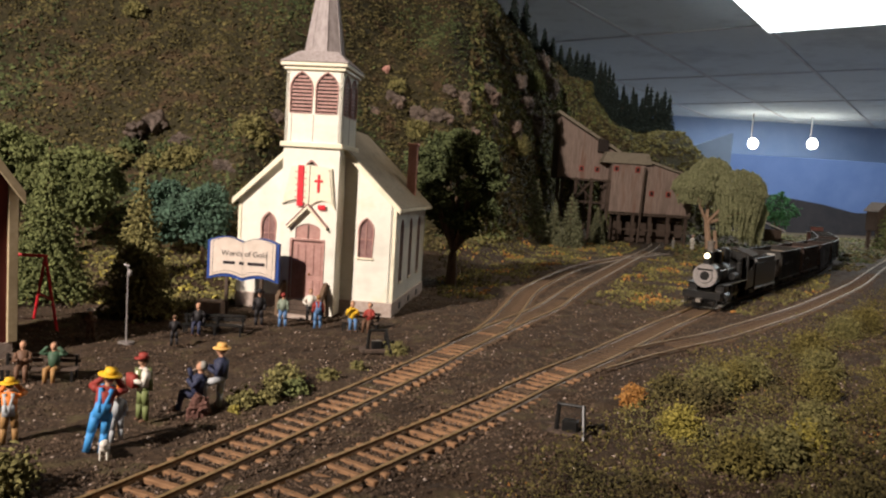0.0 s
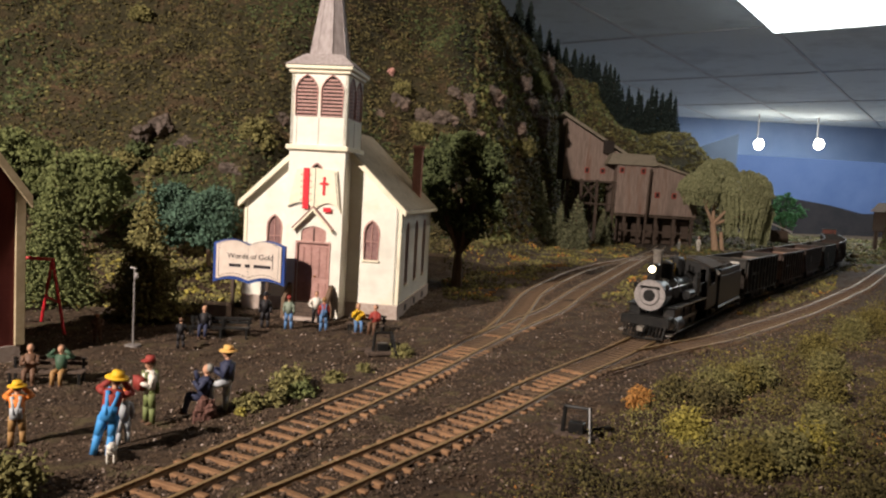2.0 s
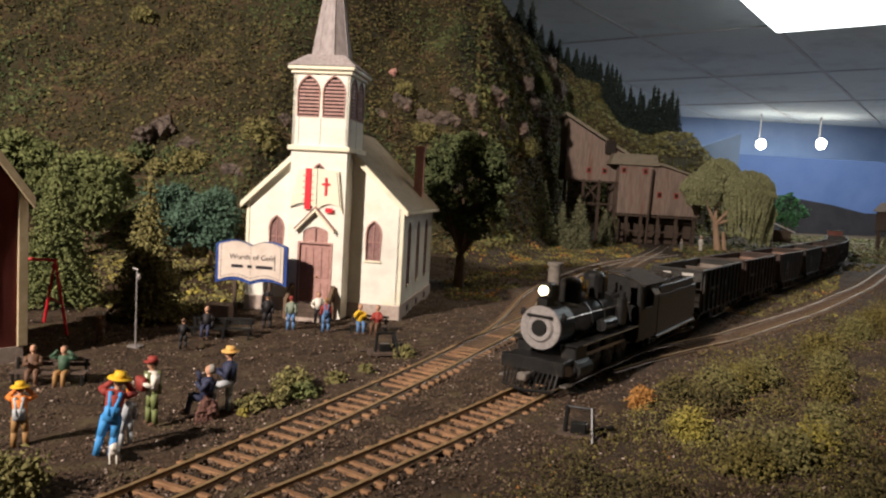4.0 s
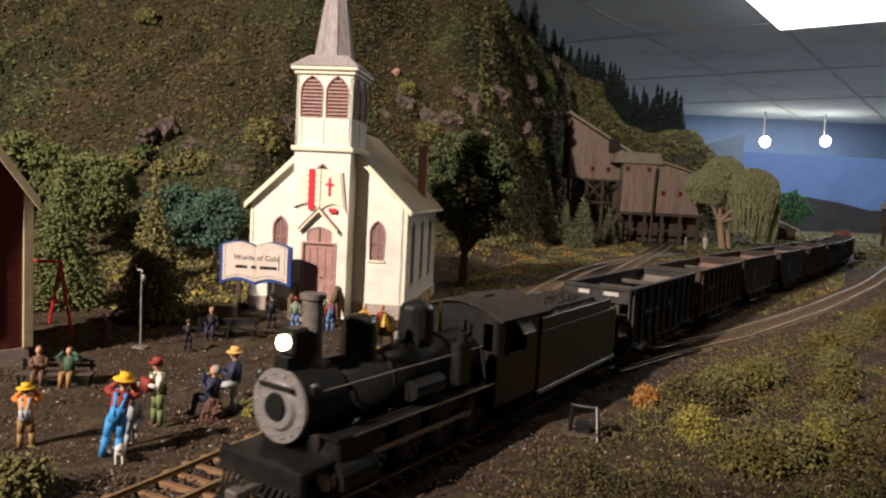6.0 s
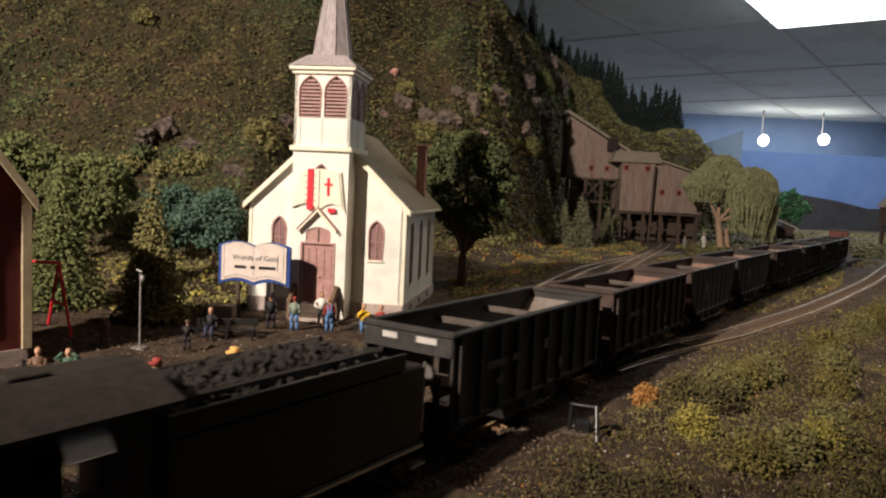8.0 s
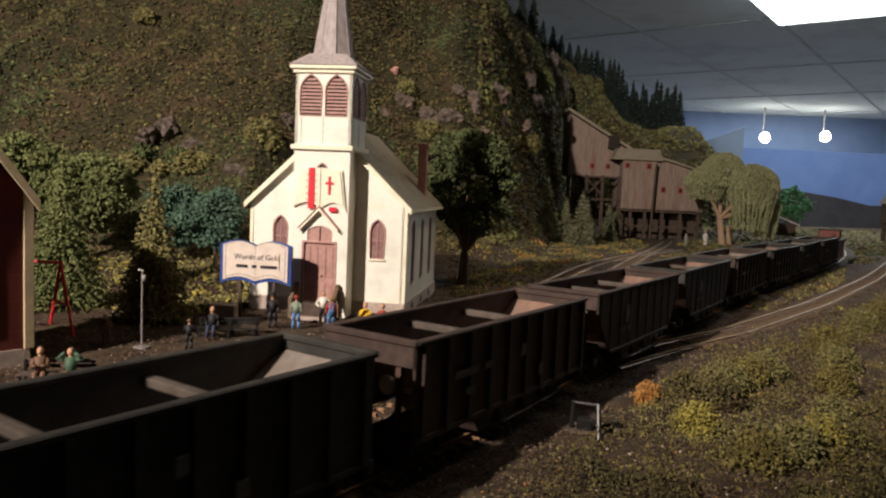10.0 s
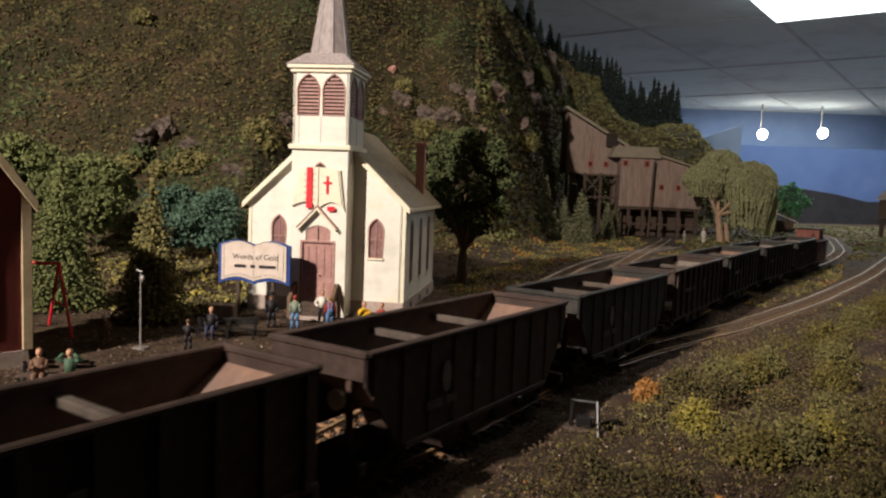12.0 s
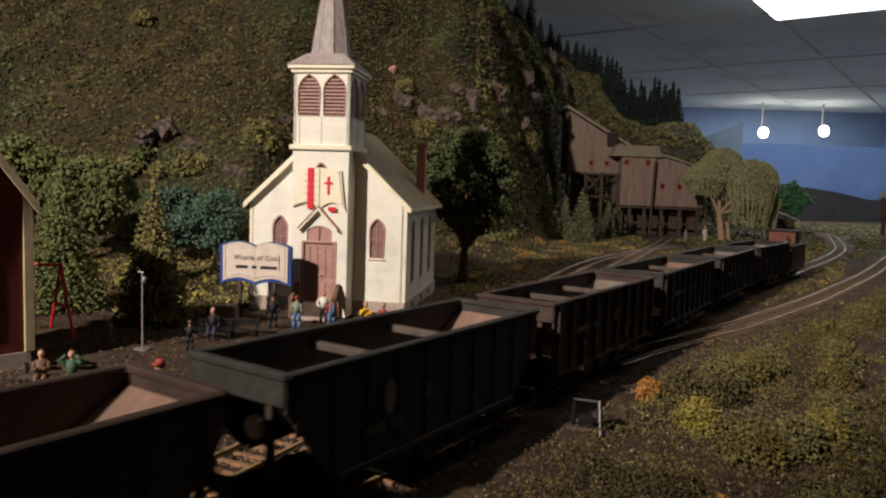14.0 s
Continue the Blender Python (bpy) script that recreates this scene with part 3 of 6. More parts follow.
def make_book_sign():
    """The open book hung on the tower."""
    e = empty("book_plaque", pose(-0.0869, 0.5026, 0, 0, 0, -7.5), "white open-book plaque with red ribbon and red cross", "plaque")
    y = -0.0195
    pts = [(-0.0185, 0.0745)] + [(-0.0185 + 0.0185 * i / 6, 0.0745 + 0.0035 * math.sin(math.pi * i / 6)) for i in range(1, 6)] + [(0.0, 0.0735)]
    pts += [(0.0185 * i / 6, 0.0735 + 0.0048 * math.sin(math.pi * i / 6)) for i in range(1, 6)] + [(0.0185, 0.0722), (0.0150, 0.1000), (0.0, 0.1015), (-0.0130, 0.1000)]
    part("page_block", prism(B(), pts, y, y + 0.001), CREAMTRIM, e)
    part("ribbon", box(B(), -0.0082, -0.0040, y - 0.0006, y - 0.0001, 0.0738, 0.1012), RED, e, "bright red ribbon")
    for i in range(5):
        part("ribbon_stitch", box(B(), -0.0100, -0.0022, y - 0.0004, y - 0.0001, 0.0795 + i * 0.0042, 0.0799 + i * 0.0042), RED, e)
    bm = box(B(), 0.0056, 0.0072, y - 0.0006, y - 0.0001, 0.0835, 0.0955)
    box(bm, 0.0036, 0.0092, y - 0.00063, y - 0.00011, 0.0904, 0.0918)
    part("cross", bm, RED, e, "small red cross")
    part("ribbon_end", box(B(), 0.0066, 0.0118, y - 0.0006, y - 0.0001, 0.0722, 0.0752), RED, e)
    bm = B()
    box(bm, -0.0001, 0.0002, y - 0.0003, y - 0.0001, 0.0745, 0.101)
    rod(bm, (0.0165, y - 0.0001, 0.0765), (0.0135, y - 0.0001, 0.0990), 0.0002, n=5)
    rod(bm, (0.0178, y - 0.0001, 0.0745), (0.0148, y - 0.0001, 0.0990), 0.0002, n=5)
    rod(bm, (-0.0185, y - 0.0001, 0.0748), (-0.0092, y - 0.0001, 0.0780), 0.0002, n=5)
    part("page_line", bm, INK, e)


make_book_sign()


def text_mesh(body, size, material, name, parent, m):
    c = bpy.data.curves.new(name, "FONT")
    c.body, c.size, c.align_x, c.extrude = body, size, "CENTER", 0.00012
    tmp = bpy.data.objects.new(name, c)
    me = bpy.data.meshes.new_from_object(tmp)
    bpy.data.objects.remove(tmp)
    bpy.data.curves.remove(c)
    me.materials.append(material)
    ob = new(name, me)
    ob.parent, ob.matrix_basis = parent, m
    return ob


def make_yard_sign():
    """The open-book notice board on two posts."""
    e = empty("notice_board", pose(-0.1275, 0.4665, 0, 0, 0, -6), "open-book notice board with blue cover on two posts", "sign")
    hw = 0.0214

    def outline(g, dz):
        top = [(hw + g - (2 * hw + 2 * g) * i / 16, 0.0482 + max(g - 0.002, 0) * 0.5 + 0.0030 * abs(math.sin(2 * math.pi * i / 16)) * (1 if i not in (0, 16) else 0)) for i in range(17)]
        bot = [(-hw - g + (2 * hw + 2 * g) * i / 16, 0.0255 - g + 0.0026 * abs(math.sin(2 * math.pi * i / 16)) + dz) for i in range(17)]
        return bot + top
    part("cover", prism(B(), outline(0.0028, 0), 0.0002, 0.0034), SIGNBLUE, e, "deep blue cover edge")
    part("page_block", prism(B(), outline(0.0006, 0), -0.0006, 0.0006), SIGNWHITE, e)
    bm = B()
    o = outline(-0.0012, 0)
    for i in range(len(o)):
        a, b = o[i], o[(i + 1) % len(o)]
        rod(bm, (a[0], -0.0007, a[1]), (b[0], -0.0007, b[1]), 0.00012, n=4)
    rod(bm, (0, -0.0007, 0.0262), (0, -0.0007, 0.0480), 0.00007, n=4)
    part("page_line", bm, INK, e)
    up = Matrix.Rotation(radians(90), 4, "X")
    text_mesh("Words of Gold", 0.0050, INK, "lettering", e, Matrix.Translation((0.0012, -0.0007, 0.0392)) @ up)
    for x0, x1 in ((-0.0130, -0.0050), (-0.0022, 0.0010), (0.0036, 0.0150)):
        part("lettering_bar", box(B(), x0, x1, -0.0008, -0.0005, 0.0336, 0.0356), INK, e)
    part("page_mark", box(B(), 0.0163, 0.0166, -0.0009, -0.0006, 0.0325, 0.0435), INK, e)
    for x in (-0.0110, 0.0125):
        part("post", box(B(), x - 0.0011, x + 0.0011, 0.0008, 0.003, -0.002, 0.028, 0.0003), TIMBER, e)


make_yard_sign()


# ---------- barn, swing, lamp, benches ----------
def make_barn():
    e = empty("barn", pose(-0.1995, 0.334, 0, 0, 0, 50), "dark red clapboard barn with pale corner boards", "barn")
    w, dp, ev, top = 0.046, 0.055, 0.0805, 0.112
    win = [(-0.030, 0.018), (-0.016, 0.018), (-0.016, 0.052), (-0.030, 0.052)]
    front = [(-w, 0.006), (0, 0.006), (0, ev), (-w / 2, top), (-w, ev)]
    part("front_wall", pierced(front, [win], 0, 0.002), BARNRED, e)
    part("back_wall", prism(B(), front, dp - 0.002, dp), BARNRED, e)
    for x in (-w, -0.002):
        part("side_wall", box(B(), x, x + 0.002, 0.002, dp - 0.002, 0.006, ev), BARNRED, e)
    part("foundation", box(B(), -w - 0.0008, 0.0008, -0.0008, dp + 0.0008, -0.004, 0.0065), STONE, e)
    for x in (-w - 0.0006, 0.0006):
        part("corner_board", box(B(), x - 0.0022, x + 0.0022, -0.0012, 0.001, 0.0065, ev, 0.0003), BARNTRIM, e)
    w1 = part("window", prism(B(), win, 0.0012, 0.0016), DARKGAP, e)
    part("frame", ring(win, 0.0016, -0.001, 0.001), BARNTRIM, w1)
    k = (top - ev) / (w / 2)
    for sgn in (-1, 1):
        xe = -w / 2 + sgn * (w / 2 + 0.004)
        ze = ev - 0.004 * k
        part("roof", prism(B(), [(-w / 2, top + 0.0005), (xe, ze + 0.0005), (xe, ze + 0.0022), (-w / 2, top + 0.0025)], -0.004, dp + 0.004), ROOFGREY, e)
        part("barge_board", prism(B(), [(-w / 2, top - 0.003), (xe, ze - 0.003), (xe, ze + 0.0024), (-w / 2, top + 0.0027)], -0.0058, -0.004), BARNTRIM, e)


make_barn()


def make_swing():
    e = empty("swing_set", pose(-0.2225, 0.405, 0), "red tube playground swing set standing on dirt", "swing")
    for x in (0.0, -0.07):
        for fx, fy in ((0.0150, -0.014), (-0.0150, 0.016)):
            part("leg", rod(B(), (x, 0, 0.0392), (x + (fx if x == 0 else fx - 0.004), fy, -0.001), 0.00085, n=8), RED, e)
        part("brace", rod(B(), (x + 0.0089, -0.0083, 0.016), (x - 0.0089, 0.0095, 0.016), 0.0007, n=8), RED, e)
    part("top_bar", rod(B(), (0.001, 0, 0.0392), (-0.071, 0, 0.0392), 0.0009, n=8), RED, e)
    for x in (-0.022, -0.046):
        seat = part("swing_seat", box(B(), x - 0.004, x + 0.004, -0.0015, 0.0015, 0.0085, 0.0092), TIMBER, e)
        for dx in (-0.0035, 0.0035):
            part("chain", rod(B(), (x + dx, 0, 0.009), (x + dx, 0, 0.039), 0.0002, n=4), GREYIRON, seat)


make_swing()


def make_yard_lamp():
    e = empty("lamp_post", pose(-0.1605, 0.3705, 0), "grey metal yard lamp post on a round base", "lamp post")
    part("base", rod(B(), (0, 0, -0.0005), (0, 0, 0.0012), 0.0042, 0.0040, 14), GREYIRON, e)
    part("pole", rod(B(), (0, 0, 0.001), (0, 0, 0.041), 0.0006, 0.00045, 8), GREYIRON, e)
    part("arm", rod(B(), (-0.0022, 0, 0.0418), (0.0006, 0, 0.0412), 0.0005, n=8), GREYIRON, e)
    part("lamp_head", ball(B(), (0.0010, 0, 0.0375), 0.0011, (1, 1, 1.7), 7), GREYIRON, e)


make_yard_lamp()


def bench(loc, rz, label, length=0.02, material=TIMBER):
    e = empty("park_bench", pose(*loc, 0, 0, rz), label, "bench", "benches")
    for i in range(3):
        part("seat_slat", box(B(), -length / 2, length / 2, -0.0028 + i * 0.0022, -0.0012 + i * 0.0022, 0.0050, 0.0056), material, e)
    for i in range(2):
        part("back_slat", box(B(), -length / 2, length / 2, 0.0040, 0.0046, 0.0070 + i * 0.0022, 0.0086 + i * 0.0022), material, e)
    for x in (-length / 2 + 0.0015, length / 2 - 0.0015):
        part("leg", box(B(), x - 0.0005, x + 0.0005, -0.0026, -0.0016, -0.0008, 0.0050), BLACKIRON, e)
        part("leg", box(B(), x - 0.0005, x + 0.0005, 0.0032, 0.0042, -0.0008, 0.0105), BLACKIRON, e)


bench((-0.0462, 0.443, 0), -8, "dark wooden park bench with two seated figurines", 0.024)
bench((-0.1335, 0.405, 0), 4, "dark iron park bench on the churchyard dirt", 0.020, BLACKIRON)
bench((-0.165, 0.297, 0), 10, "dark wooden bench in front of the barn", 0.030)
bench((-0.118, 0.408, 0), 2, "dark iron park bench beside the notice board", 0.017, BLACKIRON)


# ---------- figurines: one plain mesh each ----------
def paint(name, c):
    return surf("paint_" + name, tuple(v * 0.88 for v in c), c, 500, 0.6, bump=0.15)


SKIN = paint("skin", (0.55, 0.30, 0.19))
PAINTS = {k: paint(k, v) for k, v in dict(yellow=(0.80, 0.48, 0.03), orange=(0.72, 0.22, 0.04), red=(0.30, 0.045, 0.035), blue=(0.06, 0.30, 0.68), jeans=(0.10, 0.20, 0.38), tan=(0.34, 0.19, 0.07),
          white=(0.75, 0.70, 0.62), green=(0.16, 0.19, 0.07), black=(0.018, 0.016, 0.018), navy=(0.03, 0.035, 0.07), grey=(0.30, 0.29, 0.26), sage=(0.22, 0.26, 0.20), straw=(0.72, 0.42, 0.13),
          brown=(0.14, 0.075, 0.045), pale=(0.42, 0.44, 0.46), darkgreen=(0.05, 0.10, 0.06)).items()}


def figurine(x, y, h, rz, shirt, pants, label, hat="", arms="down", sit=0.0, z=0.0, prop="", straps="", hair="brown", lean=0.0, step=False, tilt=0.0):
    """A small painted figure, facing -y before it is turned by rz. sit: height of the seat in figure heights."""
    mats, bm = [], B()

    def use(m):
        if m not in mats:
            mats.append(m)
        for f in bm.faces:
            if not f.tag:
                f.tag, f.material_index = True, mats.index(m)
    P, S = PAINTS[pants], PAINTS[shirt]
    hip = 0.50 if not sit else sit + 0.03
    for sx in (-1, 1):
        if sit:
            rod(bm, (sx * 0.06, 0.02, hip), (sx * 0.075, -0.22, hip + 0.01), 0.062, 0.052, 8)
            rod(bm, (sx * 0.075, -0.22, hip + 0.03), (sx * 0.08, -0.24, 0.03), 0.05, 0.04, 8)
        elif step and sx > 0:
            rod(bm, (0.06, 0, hip), (0.075, -0.22, hip - 0.03), 0.066, 0.052, 8)
            rod(bm, (0.075, -0.22, hip - 0.01), (0.085, -0.24, 0.22), 0.052, 0.042, 8)
        else:
            rod(bm, (sx * 0.06, 0, hip), (sx * 0.075, 0.015 * sx, 0.26), 0.068, 0.052, 8)
            rod(bm, (sx * 0.075, 0.015 * sx, 0.27), (sx * 0.085, 0.02 * sx, 0.02), 0.052, 0.042, 8)
    ball(bm, (0, 0, hip + 0.02), 0.115, (1, 0.75, 0.75), 7)
    use(P)
    fy = -0.24 if sit else 0.0
    for sx in (-1, 1):
        up = step and sx > 0
        ball(bm, (sx * 0.085, fy - (0.27 if up else 0.03), 0.215 if up else 0.025), 0.045, (0.8, 1.6, 0.6), 6)
    use(PAINTS["brown"])
    rod(bm, (0, 0, hip), (0, 0.0, hip + 0.30), 0.098, 0.118, 10)
    ball(bm, (0, 0, hip + 0.29), 0.125, (1.05, 0.68, 0.55), 7)
    sh = hip + 0.29
    for sx in (-1, 1):
        s0 = (sx * 0.115, 0, sh)
        if arms == "eyes":
            el, ha = (sx * 0.19, -0.10, sh + 0.01), (sx * 0.06, -0.13, sh + 0.14)
        elif arms == "hold":
            el, ha = (sx * 0.15, -0.06, sh - 0.16), (sx * 0.06, -0.19, sh - 0.10)
        elif arms == "flute":
            el, ha = (sx * 0.16, -0.09, sh - 0.11), (sx * 0.05, -0.18, sh + (0.10 if sx < 0 else -0.04))
        elif arms == "wide":
            el, ha = (sx * 0.24, -0.02, sh + 0.02), (sx * 0.10, -0.06, sh + 0.16)
        elif arms == "hips":
            el, ha = (sx * 0.21, 0.04, sh - 0.16), (sx * 0.11, -0.02, sh - 0.27)
        else:
            el, ha = (sx * 0.15, 0.02, sh - 0.15), (sx * 0.145, -0.05, sh - 0.30)
        rod(bm, s0, el, 0.048, 0.042, 7)
        ball(bm, el, 0.043, n=5)
        rod(bm, el, ha, 0.042, 0.035, 7)
    use(S)
    if straps:
        for sx in (-1, 1):
            rod(bm, (sx * 0.06, 0.075, sh + 0.05), (sx * 0.02, 0.10, hip + 0.05), 0.03, n=6)
            rod(bm, (sx * 0.06, -0.075, sh + 0.05), (sx * 0.05, -0.10, hip + 0.05), 0.03, n=6)
        box(bm, -0.085, 0.085, 0.055, 0.115, hip - 0.02, hip + 0.16)
        use(PAINTS[straps])
    rod(bm, (0, 0, sh + 0.03), (0, -0.01, sh + 0.12), 0.042, 0.04, 7)
    ball(bm, (0, -0.015, sh + 0.165), 0.072, (0.88, 1.0, 1.15), 8)
    use(SKIN)
    ball(bm, (0, 0.012, sh + 0.185), 0.074, (0.95, 0.95, 1.0), 8)
    use(PAINTS[hair])
    if hat:
        cap_like = hat in ("red",)
        rod(bm, (0, 0.0, sh + 0.20), (0, 0.0, sh + 0.285), 0.085, 0.070, 10)
        if not cap_like:
            rod(bm, (0, 0.0, sh + 0.195), (0, 0.0, sh + 0.215), 0.145, 0.135, 12)
        else:
            rod(bm, (0, -0.05, sh + 0.20), (0, -0.05, sh + 0.22), 0.09, 0.09, 10)
        use(PAINTS[hat])
    if prop == "accordion":
        for i in range(4):
            box(bm, -0.11 + i * 0.055, -0.065 + i * 0.055, -0.22, -0.12, sh - 0.22, sh - 0.02)
        use(PAINTS["red"])
    if prop == "camera":
        box(bm, -0.05, 0.05, -0.20, -0.13, sh + 0.12, sh + 0.19)
        use(PAINTS["black"])
    me = bpy.data.meshes.new("figurine")
    bmesh.ops.transform(bm, matrix=pose(0, 0, 0, lean, tilt) @ Matrix.Diagonal((h, h, h, 1)), verts=bm.verts)
    bm.to_mesh(me)
    bm.free()
    for m in mats:
        me.materials.append(m)
    for p in me.polygons:
        p.use_smooth = True
    ob = tagged(new("figurine", me), label, "figurine", "painted figurines")
    ob.matrix_basis = pose(x, y, z, 0, 0, rz)
    return ob


figurine(-0.1350, 0.2262, 0.0205, 200, "orange", "tan", "painted figurine in orange shirt and yellow hat", "yellow", "eyes", prop="camera", straps="pale")
figurine(-0.1062, 0.2230, 0.0262, 195, "red", "blue", "painted figurine in bright blue overalls and yellow hat", "yellow", "eyes", prop="camera", straps="blue", tilt=-10)
figurine(-0.1035, 0.2330, 0.0180, 215, "pale", "pale", "small grey child figurine in an orange hat", "orange", "down")
figurine(-0.1042, 0.2556, 0.0235, -45, "white", "green", "painted figurine with red cap playing an accordion", "red", "hold", prop="accordion", straps="green")
figurine(-0.0812, 0.2730, 0.0248, -75, "navy", "pale", "painted figurine in a straw hat with one foot on a stump", "straw", "hold", hair="brown", step=True)
figurine(-0.0900, 0.2690, 0.0245, -72, "navy", "navy", "grey-haired figurine seated on a rock", "", "flute", sit=0.24, hair="grey", lean=-8)
figurine(-0.1076, 0.4347, 0.0218, 10, "black", "black", "figurine in a black suit before the church", "black", "down")
figurine(-0.0936, 0.4372, 0.0207, 175, "sage", "jeans", "red-haired figurine in sage top and jeans", "", "down", hair="red")
figurine(-0.0795, 0.4520, 0.0205, 15, "white", "black", "figurine in white shirt with hands on hips", "", "hips", z=0.0015)
figurine(-0.0722, 0.4385, 0.0205, 195, "red", "jeans", "figurine in red shirt and blue overalls", "", "down", straps="jeans", hair="tan")
figurine(-0.0515, 0.4425, 0.0215, 15, "yellow", "jeans", "figurine in a yellow shirt seated on the bench", "", "flute", sit=0.27, hair="tan")
figurine(-0.0405, 0.4415, 0.0215, -20, "red", "brown", "figurine in a red shirt seated on the bench", "", "hold", sit=0.27)
# The shade by the barn is put into the clothes colours of these two.
figurine(-0.1715, 0.2965, 0.0205, 20, "brown", "brown", "figurine seated by the barn, shirt darkened to brown for shade", "", "hold", sit=0.25)
figurine(-0.1590, 0.2975, 0.0205, 5, "darkgreen", "tan", "figurine stretching on a bench, green shirt darkened for shade", "", "wide", sit=0.25)
figurine(-0.1360, 0.3720, 0.0160, 190, "black", "black", "small dark-dressed figurine on the churchyard dirt", "", "hold", hair="brown")
figurine(-0.1800, 0.3720, 0.0165, 20, "brown", "brown", "small brown child figurine near the lamp post", "white", "hold")
figurine(-0.1345, 0.4045, 0.0215, 5, "black", "navy", "dark-suited figurine seated on an iron bench", "", "down", sit=0.27)
figurine(0.506, 1.433, 0.030, 20, "white", "white", "pale figurine standing beside the willow", "", "down", hair="white")
figurine(0.47, 1.44, 0.022, 20, "grey", "grey", "small grey figurine beside the mine", "", "down", hair="white")


# ---------- plants ----------
def stuff(name, me, label, category):
    return tagged(new(name, me), label, category, kind="stuff")


def child_mesh(name, me, parent, label=""):
    ob = new(name, me)
    ob.parent = parent
    if label:
        ob["label"] = label
    return ob


def puff(c, r, n, squash=0.8, fill=0.75):
    """Random points in the outer part of a ball."""
    d = rng.normal(size=(n, 3))
    d /= np.linalg.norm(d, axis=1)[:, None]
    rad = r * (fill + (1 - fill) * rng.random(n)) * (1 + 0.18 * rng.normal(size=n))
    return np.array(c) + d * rad[:, None] * np.array([1, 1, squash])


def leafy(x, y, h, puffs, leaf, label, trunk=0.004, size=0.0035, density=1.0, bark=BARK, name="tree", z=None, lean=(0, 0)):
    """A broadleaf tree: tapered trunk, limbs to each puff, crown of small clumps. Puffs: dx, dy, dz, r in metres."""
    z0 = float(height(x, y)) if z is None else z
    e = empty(name, pose(x, y, z0), label, "tree", "model trees")
    fork = (lean[0] * 0.5, lean[1] * 0.5, h * 0.32)
    bm = rod(B(), (0, 0, -0.006), fork, trunk, trunk * 0.65, 9)
    for dx, dy, dz, r in puffs:
        mid = ((fork[0] + dx) / 2 + 0.1 * r, (fork[1] + dy) / 2, (fork[2] + dz) / 2 - 0.1 * r)
        rod(bm, fork, mid, trunk * 0.34, trunk * 0.2, 6)
        rod(bm, mid, (dx, dy, dz), trunk * 0.2, trunk * 0.08, 5)
    part("trunk", bm, bark, e)
    pts = []
    for p in puffs:
        n = int(density * 160 * (p[3] / 0.02) ** 2 * (0.0034 / size) ** 1.7)
        pts.append(puff(p[:3], p[3], n))
        pts.append(puff(p[:3], p[3] * 0.65, n // 3))
    pts = np.vstack(pts)
    child_mesh("crown", lumps("crown", pts, size * rng.uniform(0.6, 1.25, len(pts)), leaf, coarse=True), e)
    return e


def cloud(n, w, z0, z1, r):
    """Puffs scattered through a rounded crown, with gaps between them."""
    out = []
    for i in range(n):
        f = (i + 0.5) / n
        a = i * 2.4 + rng.uniform(-0.4, 0.4)
        k = w * math.sqrt(max(0.08, 1 - (2 * f - 1) ** 2)) * rng.uniform(0.55, 1.0)
        out.append((k * math.cos(a), 0.6 * k * math.sin(a), z0 + (z1 - z0) * f, r * rng.uniform(0.75, 1.15)))
    return out


def conifer(x, y, h, r, leaf, label, size=0.0022, tiers=11, z=None, per=1.0):
    """A spruce: straight trunk and drooping tiers of small clumps."""
    z0 = float(height(x, y)) if z is None else z
    e = empty("conifer", pose(x, y, z0), label, "tree", "model conifers")
    part("trunk", rod(B(), (0, 0, -0.006), (0, 0, h), r * 0.09, r * 0.015, 7), BARK, e)
    pts, sz = [], []
    for i in range(tiers):
        f = i / tiers
        rad = r * (1 - f) ** 0.85
        zc = h * (0.08 + 0.9 * f)
        arms = max(5, int(13 * per * (1 - f) + 4))
        for a in range(arms):
            an = 2 * math.pi * (a + rng.random() * 0.8) / arms
            reach = rad * rng.uniform(0.75, 1.1)
            steps = max(2, int(reach / (size * 1.1)))
            for k in range(steps):
                u = (k + 0.8) / steps
                pts.append((math.cos(an) * reach * u, math.sin(an) * reach * u, zc - 0.28 * reach * u * u + rng.normal() * size * 0.35))
                sz.append(size * rng.uniform(0.7, 1.2) * (1.1 - 0.35 * u))
    for k in range(5):
        pts.append((0, 0, h * (0.93 + 0.02 * k)))
        sz.append(size * (0.9 - 0.12 * k))
    child_mesh("crown", lumps("crown", np.array(pts), np.array(sz), leaf, coarse=True), e)
    return e


conifer(-0.1855, 0.445, 0.0950, 0.0250, LEAFOLIVE, "olive bushy spruce by the churchyard", 0.0019, 24, per=2.6)
conifer(-0.2590, 0.475, 0.110, 0.030, LEAFGRN, "dark bushy spruce behind the swing set", 0.0020, 26, per=2.6)
leafy(-0.372, 0.63, 0.06, cloud(13, 0.030, 0.034, 0.088, 0.0138), LEAFGRN, "bushy green broadleaf tree at the hill foot", 0.003, 0.0021, 2.6)
leafy(-0.308, 0.61, 0.06, cloud(15, 0.031, 0.032, 0.082, 0.0138), LEAFGRN, "bushy green broadleaf tree with gaps at the hill foot", 0.003, 0.0021, 2.6)
leafy(-0.240, 0.615, 0.045, cloud(9, 0.019, 0.022, 0.062, 0.0122), LEAFBLUE, "blue-green bushy tree at the hill foot", 0.0025, 0.0020, 2.6)
leafy(-0.198, 0.600, 0.045, cloud(9, 0.020, 0.020, 0.060, 0.0122), LEAFBLUE, "blue-green bushy tree beside the church", 0.0025, 0.0020, 2.6)
